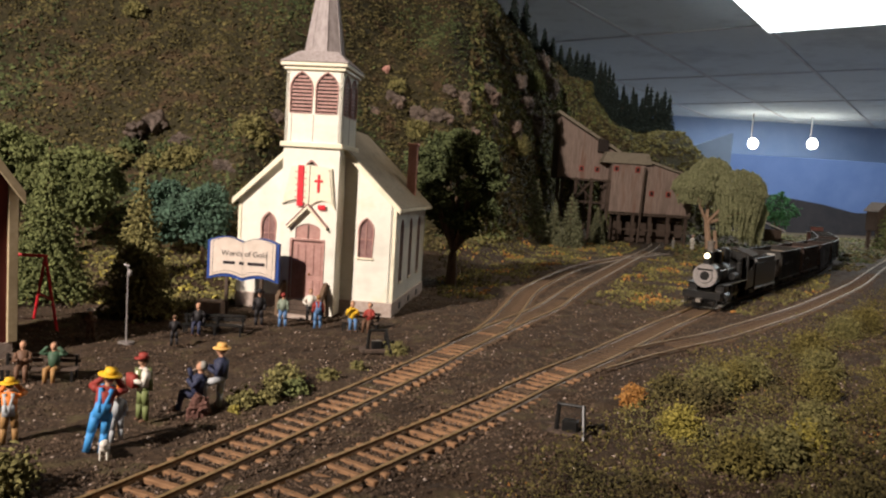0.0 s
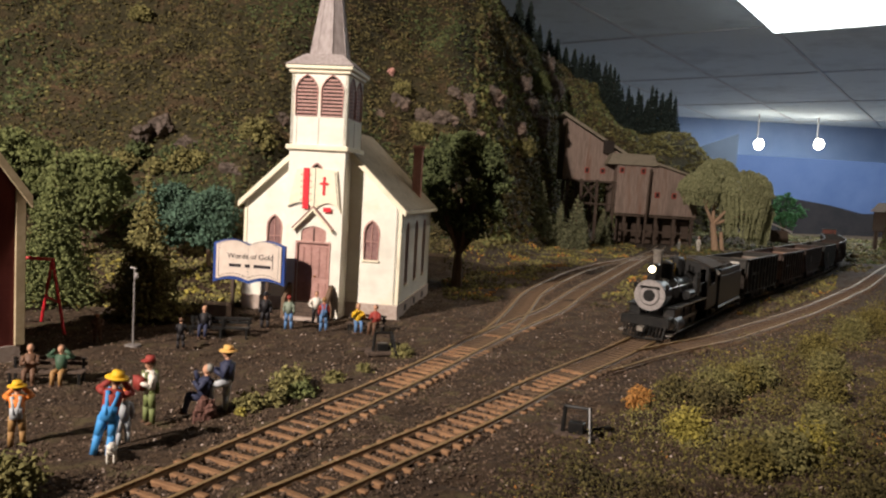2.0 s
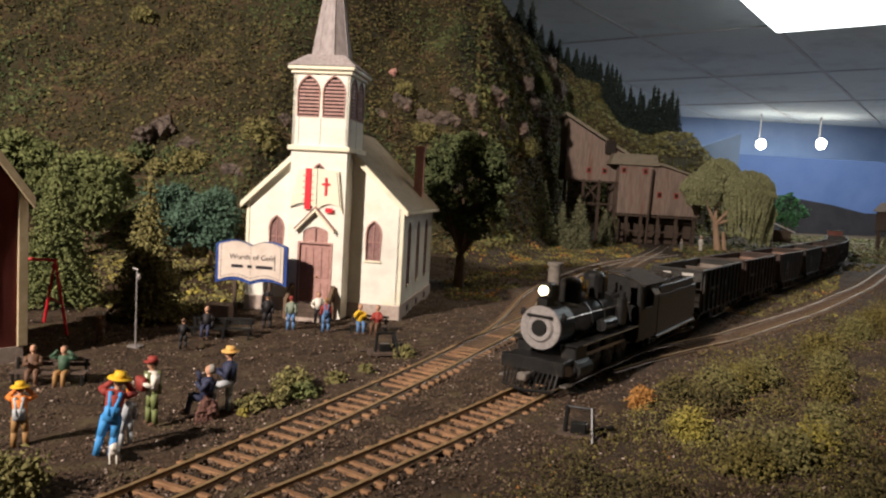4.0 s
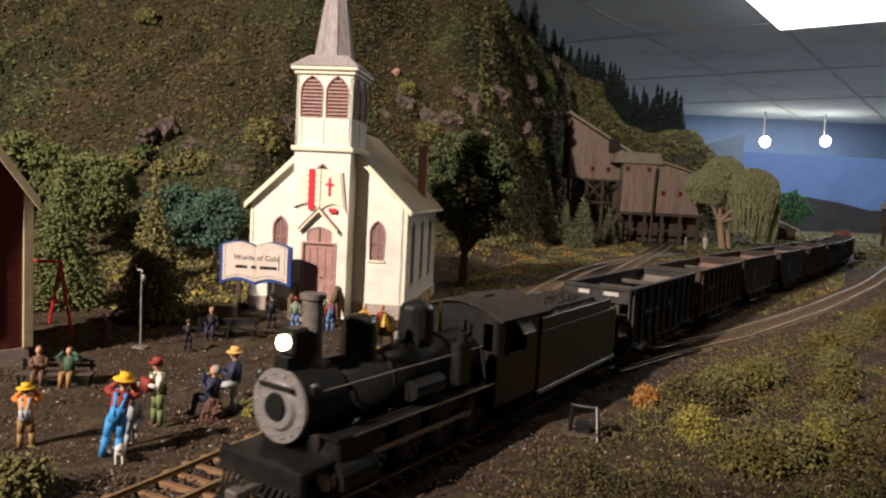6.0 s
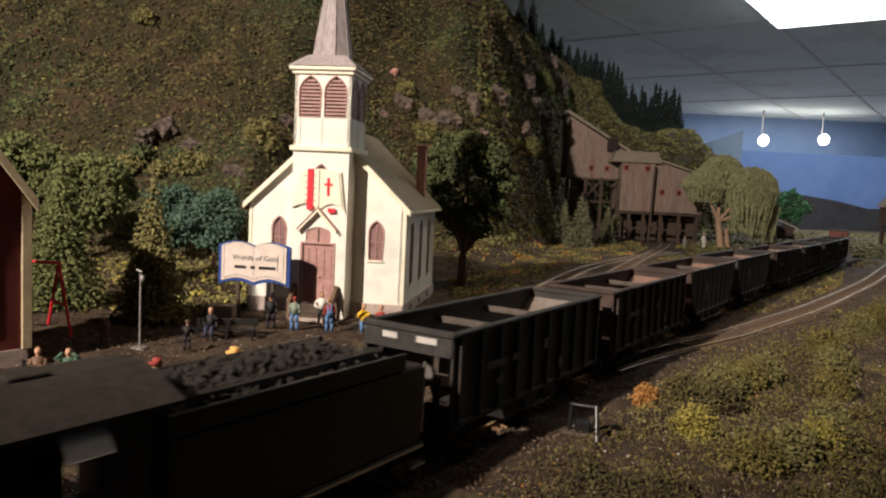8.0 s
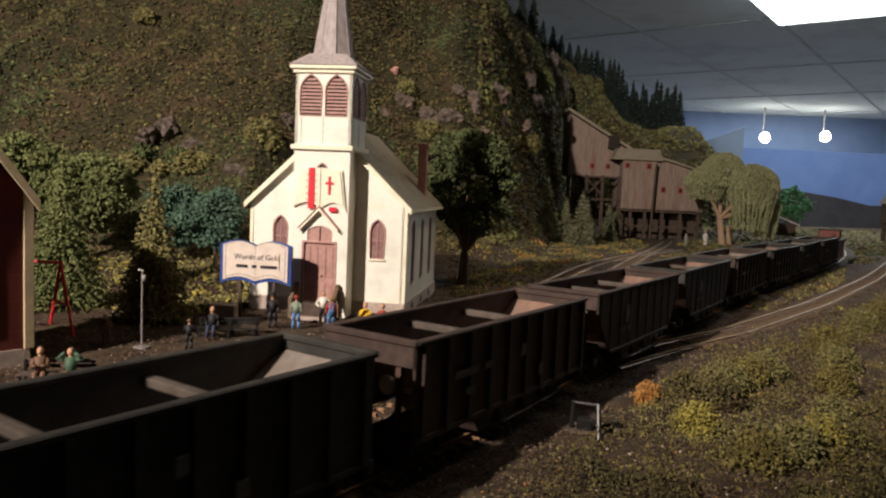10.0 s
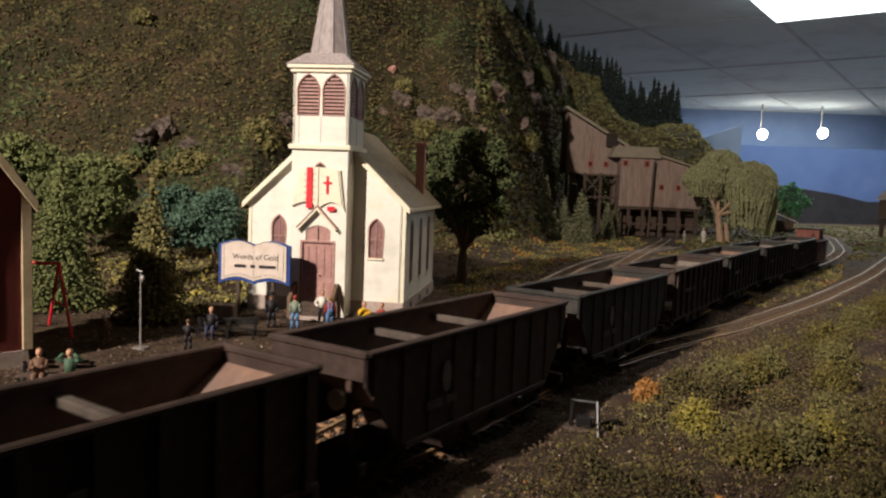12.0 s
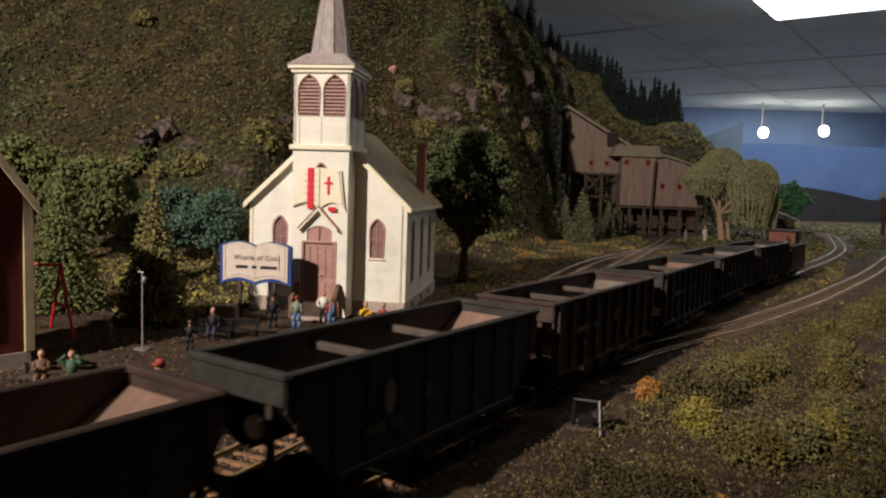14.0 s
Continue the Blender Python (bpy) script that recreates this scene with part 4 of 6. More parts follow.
leafy(0.0135, 0.690, 0.10, cloud(24, 0.044, 0.056, 0.138, 0.0150), LEAFDARK, "large dark broadleaf tree beside the church", 0.0060, 0.0024, 2.0)
WILLOW = surf("willow_foliage", (0.22, 0.225, 0.115), (0.35, 0.35, 0.19), 220, 0.95, bump=0.3, island=0.3)


def make_willow(x, y):
    """A weeping willow: pale forked trunk, domed lobes and strands that hang from their rims."""
    e = empty("willow_tree", pose(x, y, 0), "rounded willow with a pale forked trunk", "tree", "model trees")
    lobes = ((-0.040, 0.0, 0.122, 0.042, 0.030), (0.004, 0.03, 0.150, 0.044, 0.02), (0.050, -0.012, 0.116, 0.054, 0.085), (0.092, 0.012, 0.080, 0.030, 0.065))
    fork = (-0.006, 0, 0.055)
    bm = rod(B(), (0.004, 0, -0.006), fork, 0.0075, 0.0055, 10)
    rod(bm, (0.020, 0.004, -0.006), (0.012, 0, 0.040), 0.0045, 0.0035, 8)
    for cx, cy, cz, r, _ in lobes:
        mid = ((fork[0] + cx) / 2 - 0.004, cy / 2 - 0.006, (fork[2] + cz) / 2 + 0.004)
        rod(bm, fork, mid, 0.0038, 0.0026, 7)
        rod(bm, mid, (cx, cy, cz + r * 0.4), 0.0026, 0.0010, 6)
        for k in range(5):
            a = 1.3 * k + cx * 40
            rod(bm, mid, (cx + 0.6 * r * math.cos(a), cy + 0.6 * r * math.sin(a), cz + r * 0.5), 0.0014, 0.0005, 5)
    part("trunk", bm, PALEBARK, e)
    for cx, cy, cz, r, drop in lobes:
        n = int(5200 * (r / 0.05) ** 2)
        a, u = rng.uniform(0, 2 * math.pi, n), rng.random(n)
        q = r * (0.90 + 0.13 * rng.random(n)) * (1 + 0.05 * np.sin(a * 7 + u * 5))
        c = np.sqrt(1 - u * u)
        dome = np.stack([cx + q * c * np.cos(a), cy + q * c * np.sin(a), cz + q * u * 0.92], 1)
        m = int(6500 * (r / 0.05) * (drop / 0.05))
        k = rng.integers(0, 90, m)
        a = k * 2.4 + rng.normal(size=m) * 0.03
        end = drop * (0.25 + 0.75 * np.sin(k * 1.7) ** 2)
        f = rng.random(m)
        q = r * (0.70 + 0.28 * np.cos(k * 3.1) ** 2) * (1 - 0.30 * f)
        hang = np.stack([cx + q * np.cos(a), cy + q * np.sin(a), cz - end * f], 1)
        p = np.vstack([dome, hang])
        p = p[p[:, 2] > 0.004]
        child_mesh("crown", lumps("crown", p, 0.0019 * rng.uniform(0.6, 1.2, len(p)), WILLOW, 1.7, coarse=True), e)


make_willow(0.562, 1.50)
GREYGREEN = surf("grey_olive_foliage", (0.10, 0.105, 0.058), (0.19, 0.19, 0.105), 250, 0.95, bump=0.3, island=0.4)
for x, y, h, r in ((0.1766, 1.34, 0.105, 0.036), (0.2150, 1.36, 0.085, 0.030), (0.2330, 1.29, 0.098, 0.036), (0.262, 1.40, 0.085, 0.030), (0.318, 1.46, 0.075, 0.028), (0.345, 1.52, 0.062, 0.020)):
    conifer(x, y, h, r * 0.8, GREYGREEN, "small grey-olive conifer before the mine", 0.0030, 13, per=1.7)
BLUEDARK = surf("far_conifer", (0.012, 0.020, 0.017), (0.028, 0.040, 0.033), 200, 0.95, bump=0.2, island=0.4)


def ridge(px):
    """The place on the hill that stands highest behind this bearing."""
    ys = np.arange(1.0, 2.4, 0.01)
    k = int(np.argmax((height(px * ys, ys) - EYE) / ys))
    return px * ys[k], ys[k]


for px, h in ((0.082, 0.075), (0.098, 0.085), (0.112, 0.075), (0.126, 0.070), (0.138, 0.060), (0.150, 0.062), (0.162, 0.075), (0.172, 0.080), (0.180, 0.070), (0.188, 0.080), (0.196, 0.070), (0.205, 0.062), (0.212, 0.055)):
    x, y = ridge(px)
    conifer(x, y, h * 1.05, h * 0.27, BLUEDARK, "dark conifer on the ridge", 0.0046, 13, per=1.1, z=float(height(x, y)) - 0.006)
for i in range(16):
    px = 0.205 + 0.0067 * i + rng.uniform(-0.002, 0.002)
    y = 2.03 + 0.004 * i
    conifer(px * y, y, rng.uniform(0.095, 0.140), 0.023, BLUEDARK, "dark slender conifer above the mine", 0.0052, 14, per=1.1, z=float(height(px * y, y)) - 0.004)
leafy(0.99, 2.12, 0.11, [(0, 0, 0.120, 0.030), (0.03, 0, 0.090, 0.032), (-0.02, 0, 0.085, 0.030), (0.01, -0.01, 0.06, 0.03)], surf("bright_green_foliage", (0.03, 0.10, 0.04), (0.06, 0.16, 0.06), 200, 0.95, island=0.4),
      "bright green tree by the far curve", 0.005, 0.006, 0.5, z=0.0)
for x, y, h in ((1.215, 1.95, 0.135), (1.30, 2.0, 0.10), (1.26, 1.9, 0.07)):
    conifer(x, y, h, h * 0.3, LEAFGRN, "green conifer beside the far trestle", 0.005, 10, per=0.7)


def cover_hill():
    """The wooded slope: thousands of turf clumps, too many to count."""
    n = 140000
    y = 0.5 + 1.55 * rng.random(n) ** 1.25
    x = -0.75 * np.minimum(y, 1.3) * 1.0 + rng.random(n) * (0.75 * np.minimum(y, 1.3) + 0.42)
    z = height(x, y)
    ok = (z > 0.02) & (y < 1.9)
    x, y, z = x[ok], y[ok], z[ok]
    sel = np.sin(x * 19 + np.sin(y * 13) * 2) + np.sin(y * 23 + x * 7) + 0.8 * rng.normal(size=len(x))
    p = np.stack([x, y, z + 0.001], 1)
    s = rng.uniform(0.0016, 0.0039, len(x)) * (0.75 + 0.35 * y)
    for name, me_mat, mask in (("hillside_turf", LEAFHILL, sel < 0.9), ("hillside_scrub", LEAFOLIVE, (sel >= 0.9) & (sel < 1.02)), ("hillside_dark_scrub", LEAFDARK, sel >= 1.02)):
        stuff(name, lumps(name, p[mask], s[mask], me_mat, 0.8, coarse=True), "dense olive and brown turf covering the steep hill", "hill foliage")
    n = 34000
    y = 0.95 + 1.1 * rng.random(n)
    x = 0.03 + 0.47 * rng.random(n)
    z = height(x, y)
    ok = (z > 0.02) & (x < 0.30 * y)
    x, y, z = x[ok], y[ok], z[ok]
    sel = np.sin(x * 29 + np.sin(z * 19) * 2) + np.sin(z * 31 + x * 9) + 0.7 * rng.normal(size=len(x))
    p, s = np.stack([x, y, z], 1), rng.uniform(0.004, 0.0085, len(x))
    for name, me_mat, mask in (("cliff_turf", LEAFHILL, sel < 0.3), ("cliff_moss", LEAFGRN, (sel >= 0.3) & (sel < 1.0)), ("cliff_dry_turf", LEAFOLIVE, sel >= 1.0)):
        stuff(name, lumps(name, p[mask], s[mask], me_mat, 0.9, coarse=True), "moss, dry grass and scrub on the steep cliff", "hill foliage")
    n = 9000
    y = 1.75 + 0.7 * rng.random(n)
    x = 0.36 + 0.7 * rng.random(n)
    z = height(x, y)
    ok = z > 0.015
    stuff("far_hill_turf", lumps("far_hill_turf", np.stack([x, y, z], 1)[ok], rng.uniform(0.006, 0.011, ok.sum()), LEAFOLIVE, 0.6, coarse=True), "green and ochre turf on the far hill", "hill foliage")


cover_hill()


def bush(x, y, r, leaf, label, h=0.8, size=0.0010):
    n = int(950 * (r / 0.008) ** 2 * (0.00105 / size) ** 1.5)
    p = puff((0, 0, r * h * 0.5), r, n, h, 0.35)
    p = p[p[:, 2] > -0.001]
    e = child_mesh("bush", lumps("bush", p, size * rng.uniform(0.5, 1.3, len(p)), leaf, coarse=True), None)
    e.matrix_basis = pose(x, y, float(height(x, y)) - 0.0005)
    return tagged(e, label, "bush", "low bushes")


for x, y, r, m in ((-0.064, 0.310, 0.0085, LEAFOLIVE), (-0.073, 0.2772, 0.0060, LEAFOLIVE), (-0.058, 0.300, 0.006, LEAFGRN), (-0.066, 0.285, 0.0055, LEAFOLIVE), (-0.047, 0.322, 0.005, LEAFOLIVE), (-0.1175, 0.190, 0.0105, LEAFOLIVE), (-0.128, 0.196, 0.008, LEAFGRN),
                   (-0.0745, 0.270, 0.0025, LEAFYEL), (-0.02, 0.388, 0.006, LEAFOLIVE), (-0.036, 0.345, 0.004, LEAFOLIVE)):
    bush(x, y, r, m, "low olive-green foam bush beside the track")


def right_scrub():
    """The overgrown verge by the siding."""
    def side(x, y):
        return x - np.interp(y, SIDING.p[:, 1], SIDING.p[:, 0])
    n = 150000
    y = 0.14 + 1.7 * rng.random(n) ** 1.7
    x = y * rng.uniform(0.02, 0.70, n)
    d = np.where(y > 0.38, side(x, y), x - np.interp(y, MAIN.p[:, 1], MAIN.p[:, 0]) - 0.015)
    dens = np.sin(x * 61 + 2 * np.sin(y * 47)) + np.sin(y * 83 + x * 39 + 1) + 0.8 * np.sin(x * 131 - y * 97)
    ok = (d > 0.045 + 0.012 * rng.normal(size=n)) & (dens + 0.5 * rng.normal(size=n) > 0.15)
    x, y, dens = x[ok], y[ok], dens[ok]
    hump = 0.0065 * np.clip(dens, 0, 2.2)
    p = np.stack([x, y, height(x, y) + hump * rng.random(len(x)) + 0.0004], 1)
    s = rng.uniform(0.00032, 0.00085, len(x)) * (0.72 + 0.9 * y)
    tone = np.sin(x * 43 + 3) + np.sin(y * 57 - x * 21) + 0.5 * rng.normal(size=len(x))
    for name, m, k in (("verge_scrub", LEAFMOSS, (tone > -0.5) & (tone <= 1.0)), ("verge_green_scrub", LEAFOLIVE, tone > 1.0), ("verge_dry_scrub", LEAFHILL, tone <= -0.5)):
        stuff(name, lumps(name, p[k], s[k], m, coarse=True), "mixed olive, green and dry scrub along the siding", "scrub")


def dry_cover():
    """Short dry grass between the clumps of the verge."""
    n = 60000
    y = 0.14 + 1.3 * rng.random(n) ** 1.6
    x = y * rng.uniform(0.02, 0.70, n)
    d = np.where(y > 0.38, x - np.interp(y, SIDING.p[:, 1], SIDING.p[:, 0]), x - np.interp(y, MAIN.p[:, 1], MAIN.p[:, 0]) - 0.015)
    patch = np.sin(x * 47 + 1.5 * np.sin(y * 39)) + np.sin(y * 71 - x * 33) + 0.9 * rng.normal(size=n)
    ok = (d > 0.050 + 0.014 * rng.normal(size=n)) & (patch > -0.7)
    x, y, patch = x[ok], y[ok], patch[ok]
    p = np.stack([x, y, height(x, y) + 0.0005], 1)
    s = rng.uniform(0.0003, 0.0008, len(x)) * (0.75 + 0.9 * y)
    for name, m, k in (("verge_dry_grass", LEAFHILL, patch < 0.5), ("verge_straw_grass", LEAFMOSS, (patch >= 0.5) & (patch < 1.9)), ("verge_fallen_leaves", LEAFRUST, patch >= 2.6)):
        stuff(name, lumps(name, p[k], s[k], m, 1.2, coarse=True), "short dry brown and straw grass on the verge", "grass")


right_scrub()
dry_cover()
for x, y, r, m in ((0.100, 0.278, 0.0085, LEAFYEL), (0.093, 0.322, 0.0055, LEAFRUST), (0.088, 0.310, 0.0045, LEAFRUST), (0.112, 0.330, 0.009, LEAFHILL), (0.132, 0.335, 0.011, LEAFOLIVE), (0.122, 0.312, 0.010, LEAFHILL),
                   (0.150, 0.352, 0.010, LEAFMOSS), (0.168, 0.372, 0.010, LEAFOLIVE), (0.125, 0.250, 0.010, LEAFOLIVE), (0.138, 0.258, 0.009, LEAFYEL), (0.148, 0.262, 0.009, LEAFOLIVE), (0.108, 0.240, 0.009, LEAFMOSS),
                   (0.165, 0.300, 0.008, LEAFOLIVE), (0.19, 0.345, 0.010, LEAFMOSS), (0.215, 0.39, 0.011, LEAFOLIVE), (0.24, 0.45, 0.012, LEAFMOSS), (0.21, 0.31, 0.011, LEAFMOSS), (0.185, 0.27, 0.009, LEAFOLIVE),
                   (0.083, 0.2065, 0.0020, LEAFRUST), (0.11, 0.205, 0.008, LEAFHILL), (0.135, 0.215, 0.008, LEAFHILL), (0.30, 0.52, 0.012, LEAFOLIVE), (0.34, 0.56, 0.014, LEAFMOSS), (0.27, 0.40, 0.012, LEAFOLIVE)):
    bush(x, y, r, m, {LEAFYEL: "bright yellow foam bush on the verge", LEAFRUST: "rust-orange foam bush on the verge", LEAFHILL: "dry brown foam bush on the verge"}.get(m, "olive-green foam bush on the verge"), 1.0, 0.00075)


def far_verge():
    """Dim scrub round the far curve."""
    n = 14000
    y = 1.15 + 1.6 * rng.random(n)
    x = y * rng.uniform(0.33, 0.72, n)
    d = np.minimum(np.abs(x - np.interp(y, MAIN.p[:, 1], MAIN.p[:, 0])), np.abs(x - np.interp(y, SIDING.p[:, 1], SIDING.p[:, 0])))
    ok = (d > 0.028) & (np.sin(x * 31 + np.sin(y * 23)) + np.sin(y * 37) + rng.normal(size=n) > -0.3)
    x, y = x[ok], y[ok]
    p = np.stack([x, y, height(x, y) + 0.001], 1)
    k = rng.random(len(x)) + 0.3 * np.sin(x * 17 + y * 9)
    for name, m, q in (("far_scrub", LEAFHILL, k < 0.6), ("far_green_scrub", LEAFOLIVE, (k >= 0.6) & (k < 0.8)), ("far_dark_scrub", LEAFDARK, k >= 0.8)):
        stuff(name, lumps(name, p[q], rng.uniform(0.003, 0.0075, q.sum()), m, 0.7, coarse=True), "low brown and olive scrub round the far curve", "scrub")


far_verge()


def meadow():
    """Autumn tufts behind the church and along the far tracks."""
    n = 26000
    y = 0.60 + 0.95 * rng.random(n)
    x = 0.0 + rng.random(n) * 0.55 * y
    d = np.minimum(np.abs(x - np.interp(y, CHURCHLINE.p[:, 1], CHURCHLINE.p[:, 0])), np.abs(x - np.interp(y, MAIN.p[:, 1], MAIN.p[:, 0])))
    d = np.minimum(d, np.abs(x - np.interp(y, SPUR.p[:, 1], SPUR.p[:, 0])))
    d = np.minimum(d, np.abs(x - np.interp(y, SIDING.p[:, 1], SIDING.p[:, 0])))
    dens = np.sin(x * 71 + np.sin(y * 31)) + np.sin(y * 63 + x * 19) + 0.7 * rng.normal(size=n)
    ok = (d > 0.024) & (dens > -0.5) & (height(x, y) < 0.03)
    x, y, dens = x[ok], y[ok], dens[ok]
    p = np.stack([x, y, height(x, y) + 0.001], 1)
    s = rng.uniform(0.0012, 0.0026, len(x)) * (0.6 + 0.4 * y)
    tone = np.sin(x * 37 + y * 29) + np.sin(x * 83 - y * 51) + 0.6 * rng.normal(size=len(x))
    for name, m, k in (("meadow_rust_tufts", LEAFRUST, tone > 1.5), ("meadow_yellow_tufts", LEAFYEL, (tone > 1.0) & (tone <= 1.5)), ("meadow_tufts", LEAFOLIVE, (tone > -0.6) & (tone <= 1.0)), ("meadow_dry_tufts", LEAFHILL, tone <= -0.6)):
        stuff(name, lumps(name, p[k], s[k], m, coarse=True), "autumn tufts of rust, yellow and olive grass", "grass")
    # slope behind the churchyard
    n = 5000
    x = -0.42 + 0.36 * rng.random(n)
    y = 0.47 + 0.17 * rng.random(n)
    ok = (x + 0.0869) * 0.991 - (y - 0.5026) * 0.13 < -0.062
    x, y = x[ok], y[ok]
    p = np.stack([x, y, height(x, y) + 0.0008], 1)
    k = rng.random(len(x))
    for name, m, q in (("slope_tufts", LEAFOLIVE, k < 0.5), ("slope_dry_tufts", LEAFHILL, (k >= 0.5) & (k < 0.88)), ("slope_yellow_tufts", LEAFYEL, k >= 0.88)):
        stuff(name, lumps(name, p[q], rng.uniform(0.0010, 0.0026, q.sum()), m), "dry yellowish undergrowth behind the churchyard", "grass")


meadow()


def gravel():
    n = 60000
    y = 0.13 + 0.75 * rng.random(n) ** 1.7
    x = y * rng.uniform(-0.68, 0.66, n)
    p = np.stack([x, y, height(x, y) + 0.0002], 1)
    stuff("gravel", lumps("gravel", p, rng.uniform(0.00035, 0.00115, n) * (0.7 + 0.6 * y), GRAVEL, 0.8, 0.2, True), "fine brown ballast and scattered grit", "gravel")
    k = rng.random(1600)
    y = 0.14 + 0.5 * k ** 1.4
    x = y * rng.uniform(-0.65, 0.66, 1600)
    stuff("pale_grit", lumps("pale_grit", np.stack([x, y, height(x, y) + 0.0003], 1), rng.uniform(0.0004, 0.0009, 1600), STONE, 0.8, 0.2, True), "pale stray stones on the dirt", "gravel")


gravel()


def ballast():
    """Grit packed between the ties and along the shoulders."""
    pts = []
    for line, s0, s1, n in ((MAIN, 0.55, 1.8, 18000), (CHURCHLINE, 0.1, 1.3, 17000), (SIDING, 0.06, 0.9, 10000), (SPUR, 0.1, 0.8, 7000)):
        for s in s0 + (s1 - s0) * rng.random(n) ** 1.3:
            c, w = line.at(s), line.way(s)
            o = rng.normal() * 0.0115
            pts.append((c[0] + w[1] * o, c[1] - w[0] * o, (0.0003 if c[1] < 0.32 else -0.0001) + 0.0008 * rng.random() - 0.03 * max(abs(o) - 0.015, 0)))
    p = np.array(pts)
    stuff("ballast", lumps("ballast", p, rng.uniform(0.0004, 0.00095, len(p)), GRAVEL, 0.8, 0.2, True), "fine brown ballast packed round the ties", "ballast")


ballast()


def rock(x, y, z, r, label, squash=(1, 0.8, 0.7), material=ROCK):
    bm = B()
    bmesh.ops.create_icosphere(bm, subdivisions=4, radius=1)
    off = Vector((rng.uniform(0, 9), rng.uniform(0, 9), rng.uniform(0, 9)))
    cuts = [(Vector(rng.normal(size=3)).normalized(), rng.uniform(0.45, 0.82)) for _ in range(16)]
    for v in bm.verts:
        d = v.co.normalized()
        k = min([1.0] + [c / max(d.dot(q), 0.05) for q, c in cuts])
        v.co = d * (k + 0.22 * noise.noise(d * 3 + off) + 0.14 * abs(noise.noise(d * 7 + off)) + 0.07 * noise.noise(d * 17 + off))
        v.co = Vector((v.co.x * squash[0], v.co.y * squash[1], v.co.z * squash[2])) * r
    ob = part("rock", bm, material)
    ob.matrix_basis = pose(x, y, z, 0, 0, rng.uniform(0, 360))
    return tagged(ob, label, "rock", "rocks on the hill")


def hill_at(px, py, t0=0.5, t1=2.2):
    """Where the line of sight with these slopes (right, up) meets the hill."""
    for y in np.arange(t0, t1, 0.004):
        if height(px * y, y) >= EYE + py * y:
            return px * y, y, EYE + py * y
    return px * t1, t1, EYE + py * t1


for px, py, r, sq in ((-0.430, 0.052, 0.026, (1.2, 0.8, 0.75)), (-0.400, 0.060, 0.024, (1.1, 0.8, 0.85)), (-0.363, 0.044, 0.022, (1.2, 0.8, 0.65)), (-0.298, 0.007, 0.018, (1, 0.8, 0.8)), (-0.238, 0.085, 0.014, (1, 0.8, 0.9)),
                      (0.053, 0.130, 0.034, (1, 0.8, 0.9)), (0.063, 0.096, 0.020, (1.1, 0.8, 0.8)), (0.104, 0.125, 0.040, (1, 0.8, 0.9)), (0.090, 0.150, 0.028, (1, 0.8, 0.9)), (-0.071, 0.113, 0.026, (1, 0.8, 0.9)),
                      (-0.045, 0.095, 0.024, (1, 0.8, 0.9)), (-0.015, 0.096, 0.026, (1, 0.8, 0.8)), (0.019, 0.117, 0.026, (0.9, 0.8, 1.1)), (0.087, 0.086, 0.028, (1, 0.8, 0.9)), (0.033, 0.079, 0.022, (1, 0.8, 0.8)),
                      (0.124, 0.172, 0.050, (0.75, 0.8, 1.4)), (0.136, 0.145, 0.046, (0.75, 0.8, 1.3)), (0.118, 0.100, 0.034, (1, 0.8, 0.9)), (0.0, 0.135, 0.018, (1, 0.8, 0.8)), (-0.105, 0.10, 0.016, (1, 0.8, 0.8))):
    X, Y, Z = hill_at(px, py)
    rock(X, Y + r * 0.30, Z, r, "weathered grey-brown rock outcrop on the hill", sq)
X, Y, Z = hill_at(-0.088, 0.158)
rock(X, Y - 0.004, Z, 0.009, "small orange-pink rock on the hill", material=BRICK)
for px, py, r, m in ((-0.431, 0.214, 0.013, LEAFOLIVE), (-0.449, 0.013, 0.013, LEAFOLIVE), (-0.405, 0.008, 0.011, LEAFOLIVE), (-0.364, 0.017, 0.017, LEAFOLIVE), (-0.345, 0.022, 0.010, LEAFOLIVE), (-0.269, 0.065, 0.015, LEAFOLIVE),
                     (-0.255, 0.050, 0.012, LEAFOLIVE), (-0.072, 0.134, 0.013, LEAFOLIVE), (0.096, 0.062, 0.026, LEAFOLIVE), (-0.43, 0.030, 0.011, LEAFDARK), (-0.385, 0.028, 0.010, LEAFDARK), (-0.04, 0.075, 0.018, LEAFOLIVE), (0.11, 0.15, 0.03, LEAFGRN)):
    X, Y, Z = hill_at(px, py)
    b = bush(X, Y - 0.004, r, m, "yellow-olive shrub clinging to the hill", 0.9, 0.0024)
    b.matrix_basis = pose(X, Y - 0.004, Z - r * 0.4)
rock(-0.0868, 0.2650, 0.003, 0.0068, "reddish stump-like boulder used as a seat", (1.1, 0.8, 0.95), STUMP)


# ---------- small trackside things ----------
def make_dog():
    bm = ball(B(), (0, 0, 0.0045), 0.0026, (0.8, 1.5, 0.9), 7)
    ball(bm, (0, -0.0042, 0.0066), 0.0016, n=6)
    for sx in (-1, 1):
        for y in (-0.0025, 0.0028):
            rod(bm, (sx * 0.0012, y, 0.0042), (sx * 0.0013, y, -0.0003), 0.0007, 0.0005, 6)
    rod(bm, (0, 0.0036, 0.005), (0, 0.0058, 0.0072), 0.0006, 0.0003, 5)
    ob = part("dog_figurine", bm, PAINTS["white"])
    ob.matrix_basis = pose(-0.1015, 0.2205, 0, 0, 0, 20) @ Matrix.Scale(0.8, 4)
    tagged(ob, "small white painted dog figurine", "figurine")


make_dog()


